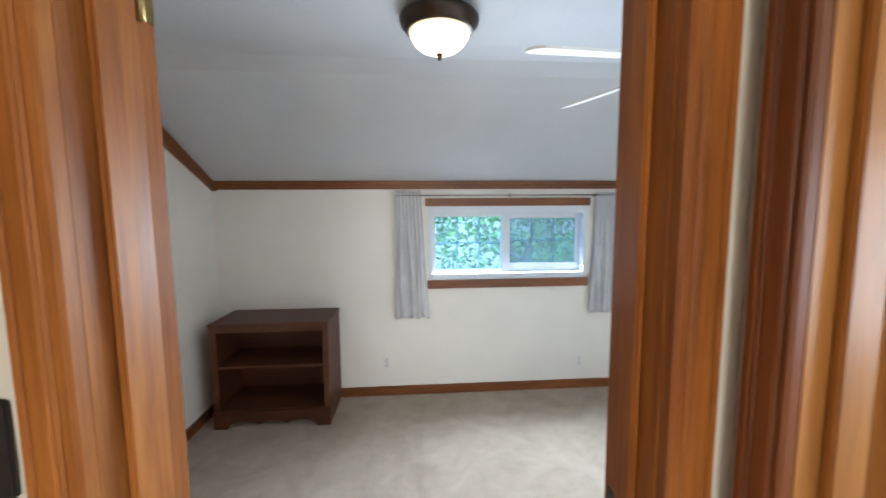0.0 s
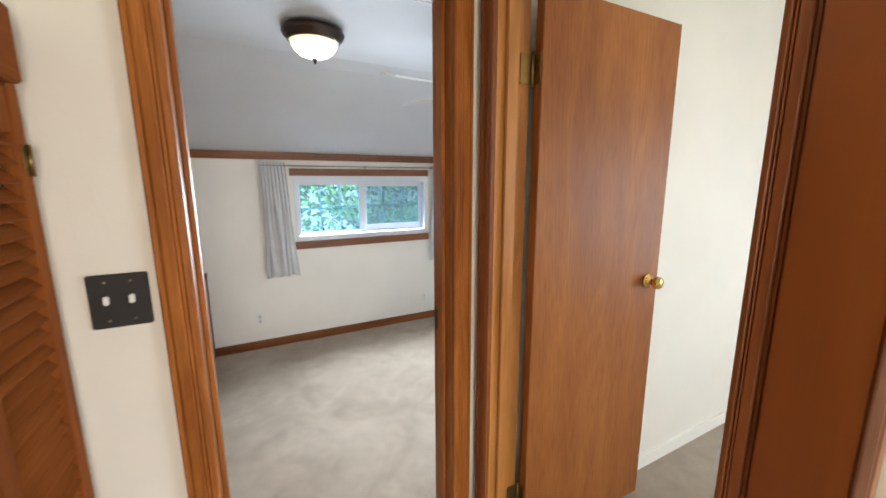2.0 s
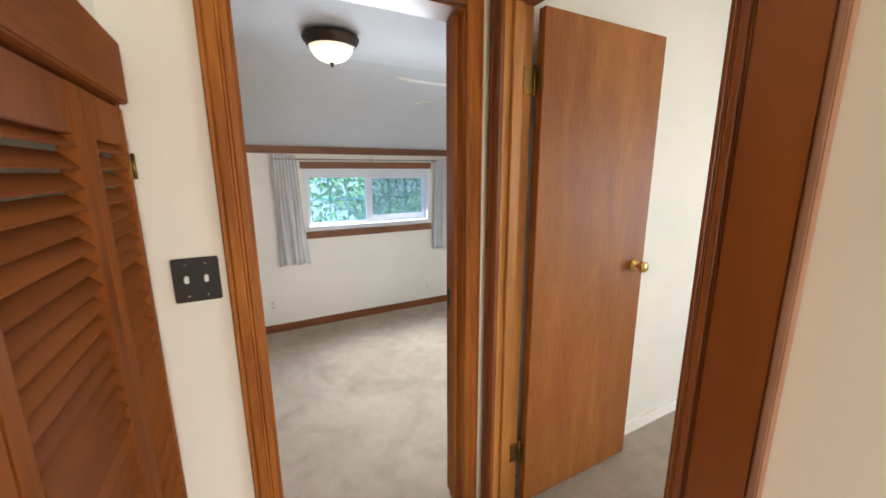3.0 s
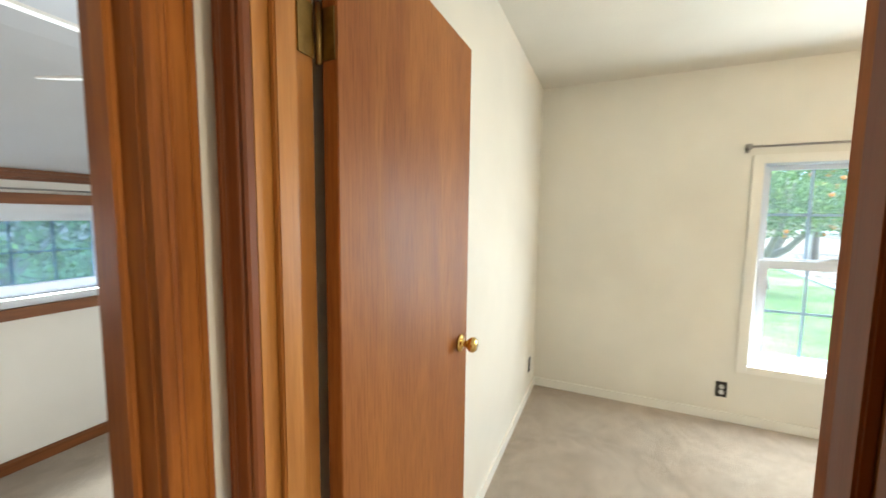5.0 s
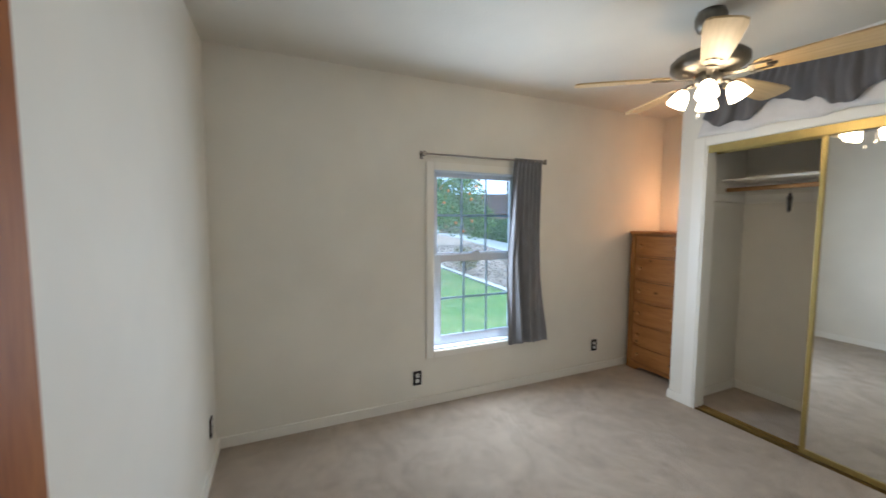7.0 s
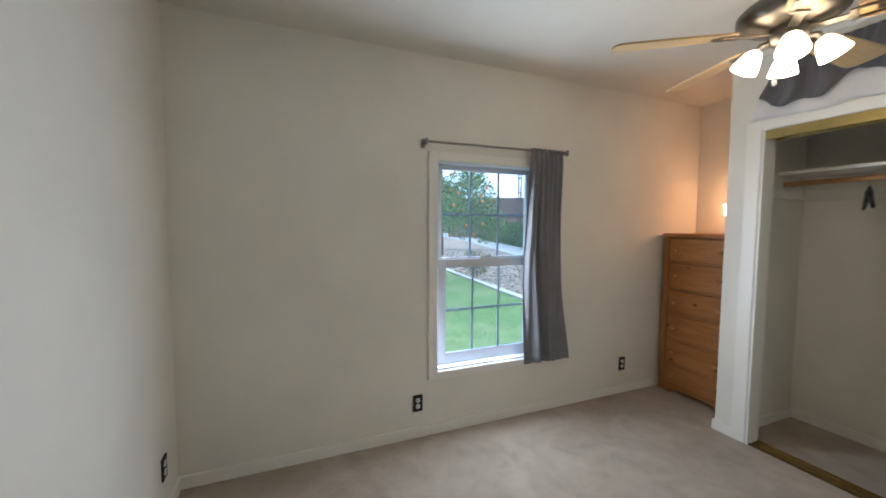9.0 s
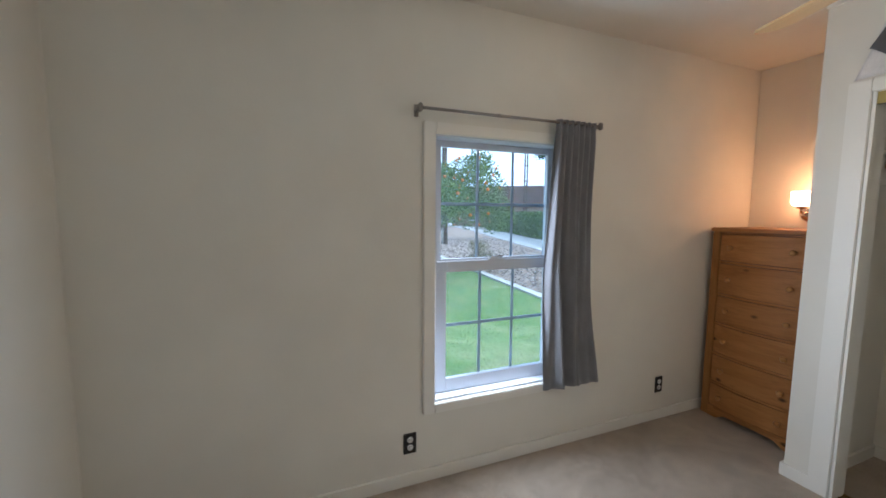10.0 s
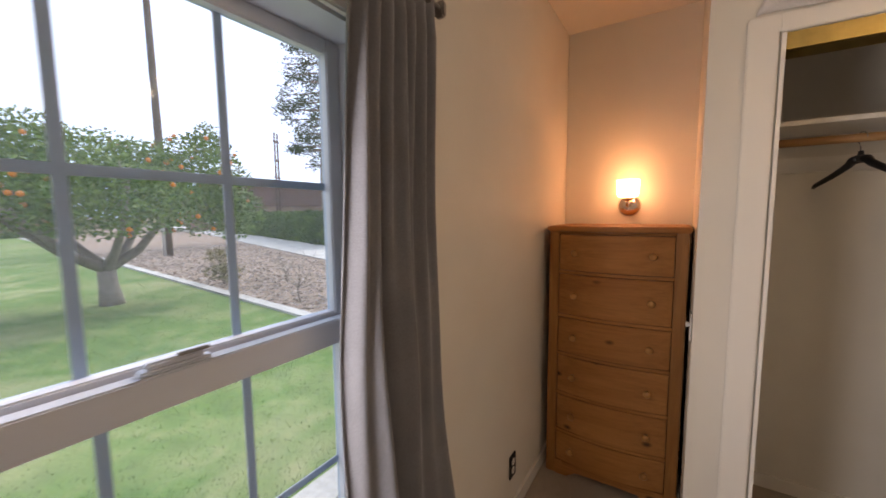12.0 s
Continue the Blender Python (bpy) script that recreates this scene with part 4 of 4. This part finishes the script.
# ---- dome light ----
dome = thing("ceiling_light", "lit alabaster dome light with bronze rim", "ceiling lamp", pose(0.693, 1.453, CEIL_A))
part("rim", lathe([(0, 0), (0.095, 0), (0.10, -0.012), (0.146, -0.015), (0.152, -0.024), (0.147, -0.040), (0.134, -0.052), (0.130, -0.062), (0.120, -0.070), (0.115, -0.064), (0, -0.03)], None, 40), M_BRONZE, dome)
part("glass_dome", lathe([(0.116, -0.066), (0.112, -0.082), (0.097, -0.106), (0.072, -0.126), (0.038, -0.139), (0, -0.143)], None, 40), M_DOME, dome, "glowing alabaster glass")
part("finial", lathe([(0, -0.141), (0.012, -0.143), (0.014, -0.149), (0.006, -0.155), (0.009, -0.160), (0.004, -0.168), (0, -0.170)], None, 16), M_BRONZE, dome)

# ---- dark bookcase ----
bc = thing("bookcase", "low dark walnut bookcase with two empty shelves", "bookcase", pose(-0.415, 2.515, 0))
part("side_panel", boxes((-0.392, -0.372, 0, 0.372, 0, 0.71), bevel=0.002), M_WALNUT, bc)
part("side_panel", boxes((0.372, 0.392, 0, 0.372, 0, 0.71), bevel=0.002), M_WALNUT, bc)
part("face_stile", boxes((-0.392, -0.352, -0.012, -0.0005, 0.0, 0.71), bevel=0.002), M_WALNUT, bc)
part("face_stile", boxes((0.352, 0.392, -0.012, -0.0005, 0.0, 0.71), bevel=0.002), M_WALNUT, bc)
part("top_board", boxes((-0.398, 0.398, -0.018, 0.372, 0.7105, 0.735), bevel=0.004), M_WALNUT, bc)
part("top_rail", boxes((-0.352, 0.352, -0.011, 0.008, 0.672, 0.710)), M_WALNUT, bc)
part("shelf", boxes((-0.3715, 0.3715, -0.004, 0.36, 0.415, 0.433), bevel=0.002), M_WALNUT, bc)
part("bottom_board", boxes((-0.3715, 0.3715, 0.0, 0.36, 0.105, 0.123)), M_WALNUT, bc)
part("back_panel", boxes((-0.3715, 0.3715, 0.361, 0.368, 0.06, 0.71)), M_WALNUT, bc)
wave = [(-0.392, 0.118), (-0.392, 0.0), (-0.30, 0.0)] + [(-0.29 + 0.58 * k / 24, 0.028 + 0.022 * abs(math.sin(k * math.pi / 8)) ** 0.7) for k in range(25)] + [(0.30, 0.0), (0.392, 0.0), (0.392, 0.118)]
part("apron", prism(wave, 0.016, pose(0, -0.0285, 0)), M_WALNUT, bc)

# ---- garden ----
GZ = -0.32
structure("ground", boxes((-400, 600, -500, 500, GZ - 0.5, GZ - 0.06)), M_MULCH, "earth strewn with bark mulch", "ground")


def flat(name, pts, z, mat, label, category, thick=0.12):
    bm = bmesh.new()
    lo, hi = [bm.verts.new((x, y, z - thick)) for x, y in pts], [bm.verts.new((x, y, z)) for x, y in pts]
    bm.faces.new(lo[::-1]), bm.faces.new(hi)
    for i in range(len(pts)):
        j = (i + 1) % len(pts)
        bm.faces.new((lo[i], lo[j], hi[j], hi[i]))
    bmesh.ops.recalc_face_normals(bm, faces=bm.faces)
    return structure(name, bm, mat, label, category)


flat("lawn", [(5.18, 30), (5.18, -4.93), (30, -6.92), (60, -9.0), (60, 30)], GZ, M_LAWN, "mown green lawn with straw-coloured patches", "lawn")
flat("patio_strip", [(4.04, 12), (4.04, -6), (4.95, -6), (4.95, 12)], GZ + 0.01, M_CONCRETE, "grey concrete walk beside the house", "pavement")
flat("edging_near", [(4.95, 12), (4.95, -4.95), (5.18, -4.93), (5.18, 12)], GZ + 0.045, M_CONCRETE, "pale concrete mowing kerb", "kerb")
flat("edging_far", [(4.95, -4.95), (4.95, -5.12), (30, -7.14), (60, -9.25), (60, -9.0), (30, -6.92), (5.18, -4.93)], GZ + 0.045, M_CONCRETE, "pale concrete mowing kerb", "kerb")
flat("driveway", [(6, -8.4), (12, -10.2), (42, -19.3), (90, -30), (90, -36), (42, -22.2), (18, -15.0), (6, -11.4)], GZ - 0.02, M_CONCRETE, "pale concrete drive", "driveway")

rng = np.random.default_rng(4)


def scatter_quads(name, centres, size, mat, flatness=0.0, stretch=2.0, upward=False):
    """One mesh of many small pointed leaves or blades at the centres."""
    n = len(centres)
    c = np.asarray(centres, float)
    d = rng.normal(size=(n, 3))
    d[:, 2] = np.abs(d[:, 2]) * (1 - flatness)
    if upward:
        d = np.column_stack([rng.normal(0, 0.35, n), rng.normal(0, 0.35, n), np.ones(n)])
    d /= np.linalg.norm(d, axis=1)[:, None]
    s = np.cross(d, rng.normal(size=(n, 3)) * (np.array([1, 1, 0.2]) if not upward else 1))
    s /= np.linalg.norm(s, axis=1)[:, None] + 1e-9
    k = size * rng.uniform(0.6, 1.3, n)[:, None]
    v = np.concatenate([c, c + d * k * 0.5 + s * k / stretch / 2, c + d * k, c + d * k * 0.5 - s * k / stretch / 2])
    f = [(i, i + n, i + 2 * n, i + 3 * n) for i in range(n)]
    return quick_mesh(name, v, f, mat)


gx = 5.25 + 11 * rng.random(36000) ** 1.7
gy = rng.uniform(-6.5, 2.5, 36000)
ok = gy > -4.9 - 0.08 * (gx - 5.18)
grass = scatter_quads("grass", np.column_stack([gx, gy, np.full(36000, GZ - 0.003)])[ok], 0.026, M_GRASS, stretch=5, upward=True)
tagged(new("grass", grass), "short green grass blades with straw patches", "grass", kind="stuff")
cx = 5.3 + 22 * rng.random(20000) ** 1.5
cy = -5.25 - 0.082 * (cx - 5) - rng.random(20000) * 8.5
chips = scatter_quads("mulch_chips", np.column_stack([cx, cy, GZ - 0.055 + 0.02 * rng.random(20000)]), 0.105, M_CHIPS, 0.9, 3.2)
tagged(new("mulch_chips", chips), "pale bark chips covering the planting bed", "mulch", kind="stuff")


def crown_points(blobs, n, shell=0.5):
    out = []
    vol = np.array([b[3] * b[4] * b[5] for b in blobs]) ** 0.75
    for b, k in zip(blobs, (n * vol / vol.sum()).astype(int)):
        q = rng.normal(size=(k, 3))
        q /= np.linalg.norm(q, axis=1)[:, None]
        q *= (shell + (1.08 - shell) * rng.random(k) ** 0.6)[:, None]
        out.append(np.array(b[:3]) + q * np.array(b[3:]))
    return np.concatenate(out)


def tree_limbs(base, spread, height, girth, n, seed, twigs=3):
    rnd = random.Random(seed)
    bm = tube([base, base + Vector((0.02, 0.03, height * 0.22)), base + Vector((0.0, 0.05, height * 0.42))], [girth * 1.35, girth, girth * 0.95], 12)
    for k in range(n):
        a = 2 * math.pi * k / n + rnd.uniform(-0.3, 0.3)
        r = spread * rnd.uniform(0.7, 1.0)
        p0 = base + Vector((0, 0.04, height * 0.36))
        p1 = p0 + Vector((math.cos(a) * r * 0.35, math.sin(a) * r * 0.35, height * 0.18))
        p2 = p0 + Vector((math.cos(a) * r * 0.75, math.sin(a) * r * 0.75, height * rnd.uniform(0.4, 0.6)))
        p3 = p0 + Vector((math.cos(a) * r, math.sin(a) * r, height * rnd.uniform(0.6, 0.95)))
        tube([p0, p1, p2, p3], [girth * 0.7, girth * 0.5, girth * 0.3, girth * 0.12], 8, bm)
        for j in range(twigs):
            q = p1.lerp(p3, rnd.uniform(0.1, 0.8))
            tube([q, q + Vector((rnd.uniform(-0.6, 0.6), rnd.uniform(-0.6, 0.6), rnd.uniform(0.2, 0.8))) * spread * 0.35], [girth * 0.2, girth * 0.06], 6, bm)
    return bm


TREE = Vector((12.86, -3.87, GZ - 0.02))
orange_tree = thing("orange_tree", "spreading orange tree full of ripe fruit on the lawn", "tree", Matrix.Translation(TREE))
part("trunk", tree_limbs(Vector((0, 0, 0)), 2.0, 2.05, 0.16, 6, 2), M_BARK, orange_tree)
blobs = [(0, 0.2, 2.75, 1.5, 1.5, 1.1), (-0.5, -1.5, 2.7, 1.2, 1.0, 1.25), (0.3, 1.6, 2.6, 1.3, 1.2, 1.0), (-1.2, 0.2, 2.3, 1.0, 1.4, 0.8), (0.8, -0.9, 2.9, 1.0, 1.1, 1.0), (-0.6, 2.6, 2.5, 1.0, 0.9, 0.9), (-0.5, -1.75, 3.75, 0.45, 0.4, 0.55), (0.2, 0.9, 3.5, 0.7, 0.6, 0.6), (-0.7, -2.2, 2.0, 0.7, 0.6, 0.7)]
blobs = [(a * 1.0, b * 1.0, c * 0.90, d * 0.98, e * 0.98, f * 0.84) for a, b, c, d, e, f in blobs]
leafy = shared("crown", scatter_quads("crown", crown_points(blobs, 38000, 0.3), 0.088, M_LEAF, 0.2, 2.0), orange_tree, Matrix())
fruit = bpy.data.meshes.new("orange_fruit")
fb = bmesh.new()
bmesh.ops.create_icosphere(fb, subdivisions=1, radius=0.05)
fb.to_mesh(fruit), fb.free()
fruit.materials.append(M_ORANGE)
for p in crown_points(blobs[:5] + blobs[6:7] + blobs[1:2], 110, 0.95):
    shared("orange_fruit", fruit, orange_tree, Matrix.Translation(p))


def leafy_box(name, label, category, x0, x1, y0, y1, z0, z1, n, mat, size, m=None):
    t = thing(name, label, category, m)
    part("stems", boxes((x0 + 0.25, x1 - 0.25, y0 + 0.25, y1 - 0.25, z0 - 0.05, z1 - 0.3), bevel=0.1), M_HEDGE, t)
    u = rng.random((n, 3)) * 2 - 1
    k = rng.integers(0, 3, n)
    u[np.arange(n), k] = np.sign(u[np.arange(n), k]) * rng.uniform(0.82, 1.0, n)
    c = np.array([(x0 + x1) / 2, (y0 + y1) / 2, (z0 + z1) / 2]) + u * np.array([(x1 - x0) / 2, (y1 - y0) / 2, (z1 - z0) / 2])
    c[:, 2] += 0.10 * np.sin(c[:, 0] * 2.1) * (u[:, 2] > 0.5)
    shared("foliage", scatter_quads("foliage", c, size, mat, 0.2, 1.7), t, Matrix())
    return t


leafy_box("hedge", "clipped dark green hedge along the drive", "hedge", 0, 25, -1.0, 1.0, 0, 1.9, 15000, M_HEDGE, 0.26, pose(19.2, -16.3, GZ - 0.05, 0, 0, -16.8))
for x, y, s, sd in ((13.5, -6.4, 0.45, 1), (17.5, -8.3, 0.5, 2)):
    sh = thing("shrub", "small dry yellow-green shrub in the mulch", "shrub", pose(x, y, GZ - 0.06))
    part("stems", tree_limbs(Vector((0, 0, 0)), s, s * 1.3, 0.02, 6, sd, 2), M_BARK, sh)
    shared("foliage", scatter_quads("foliage", crown_points([(0, 0, s * 0.7, s, s, s * 0.6)], 500, 0.3), 0.09, M_DRY, 0.1, 2.4), sh, Matrix())
for x, y, s, sd in ((9.9, -6.1, 0.8, 5), (12.2, -7.4, 0.7, 7)):
    sh = thing("bare_shrub", "leafless brown shrub with thin branches", "shrub", pose(x, y, GZ - 0.06))
    part("branches", tree_limbs(Vector((0, 0, 0)), s * 0.7, s * 1.1, 0.016, 5, sd, 6), M_BARK, sh)

pole = thing("utility_pole", "tall dark wooden utility pole", "utility pole", pose(23.05, -8.8, GZ - 0.06, 0, 1.2, 0))
part("shaft", tube([(0, 0, 0), (0, 0, 6), (0, 0, 12.2)], [0.19, 0.16, 0.13], 12), M_POLE, pole)
part("guard", tube([(-0.02, 0.10, 0), (-0.02, 0.10, 2.4)], 0.12, 10), M_CONCRETE, pole, "pale cable guard")
far_pole = thing("utility_pole", "distant utility pole with crossarms", "utility pole", pose(40.3, -26.1, GZ - 0.06, 0, 0, 32))
for y in (-0.35, 0.35):
    part("shaft", tube([(0, y, 0), (0, y, 10.6)], 0.10, 8), M_POLE, far_pole)
for z in (5.8, 7.6, 9.6):
    part("crossarm", boxes((-0.06, 0.06, -0.7, 0.7, z, z + 0.12)), M_POLE, far_pole)

pine = thing("pine_tree", "large dark pine with loose drooping branches", "tree", pose(29.7, -23.7, GZ - 0.06, 0, 0, 32.5))
part("trunk", tube([(0, 0, 0), (0.15, 0.1, 5), (-0.1, 0.0, 11), (0, 0.1, 19)], [0.42, 0.34, 0.25, 0.08], 12), M_BARK, pine)
pb = []
for z in np.arange(6.6, 18.5, 0.62):
    for s in (-1, 1):
        reach = rng.uniform(0.7, 3.6) * (1.15 - 0.5 * abs(z - 11) / 9)
        for q in np.arange(0.6, reach + 0.3, 0.75):
            pb.append((s * q, rng.uniform(-1.0, 1.0), z - 0.10 * q + rng.uniform(-0.5, 0.5), 0.75, 0.9, 0.55))
pl = bmesh.new()
for b in pb[::2]:
    tube([(0, 0.1, b[2] + 0.1), (b[0], b[1], b[2])], [0.08, 0.025], 6, pl)
part("limbs", pl, M_BARK, pine)
shared("crown", scatter_quads("crown", crown_points(pb, 16000, 0.1), 0.24, M_NEEDLE, 0.3, 2.6), pine, Matrix())


# ---- houses across the road ----
def house(label, m, w, d, h, roof_h, garage):
    t = thing("house", label, "house", m)
    part("wall", boxes((-w / 2, w / 2, 0, d, 0, h)), M_STUCCO, t)
    r = prism([(-w / 2 - 0.6, h), (w / 2 + 0.6, h), (w / 2 - 2.0, h + roof_h), (-w / 2 + 2.0, h + roof_h)], d + 1.2, pose(0, -0.6, 0.004))
    part("roof", r, M_ROOF, t)
    for x in ((-w * 0.36, -w * 0.12) if garage else (-w * 0.3, 0, w * 0.3)):
        wd = part("window", boxes((x - 0.7, x + 0.7, -0.05, 0.0, 0.95, 2.05), (x - 0.8, x + 0.8, -0.09, -0.05, 0.85, 0.95)), M_GARAGE, t)
        part("pane", boxes((x - 0.62, x + 0.62, -0.07, -0.052, 1.03, 1.97)), M_DARKGLASS, wd)
    if garage:
        part("garage_door", boxes((w * 0.12, w * 0.38, -0.06, 0.0, 0, 2.1)), M_GARAGE, t)
    return t


house("brown-roofed single-storey house beyond the drive", pose(48.5, -32, GZ - 0.06, 0, 0, -124), 22, 9, 3.0, 3.0, True)
house("brown-roofed single-storey house across the road", pose(66, -5, GZ - 0.06, 0, 0, -88), 20, 9, 2.5, 1.9, False)
leafy_box("far_hedge", "low green hedge bordering the far side of the lawn", "hedge", 0, 1.6, -18, 18, 0, 0.8, 5000, M_HEDGE, 0.28, pose(50, 6, GZ - 0.02))

fence = thing("fence", "weathered brown wooden fence behind the hedge", "fence", pose(38, -23.9, GZ - 0.06, 0, 0, -30))
for k in range(34):
    part("board", boxes((k * 0.3, k * 0.3 + 0.28, 0, 0.03, 0, 1.75 + 0.03 * math.sin(k * 3.1))), M_POLE, fence)

# ---- trees outside the sliding window ----
for x, y, sd in ((0.2, 7.2, 1), (2.4, 6.6, 2), (4.6, 7.4, 3), (-2.0, 7.5, 4)):
    t = thing("garden_tree", "dense leafy green shrub tree outside the window", "tree", pose(x, y, GZ - 0.06), group="trees outside the window")
    part("trunk", tree_limbs(Vector((0, 0, 0)), 1.2, 2.2, 0.09, 5, sd), M_BARK, t)
    shared("crown", scatter_quads("crown", crown_points([(0, 0, 1.5, 1.5, 1.1, 1.3), (0.5, 0.2, 2.6, 1.2, 1.0, 1.0), (-0.6, -0.2, 3.0, 1.1, 0.9, 1.0)], 5200, 0.2), 0.115, M_LEAF, 0.1, 1.8), t, Matrix())
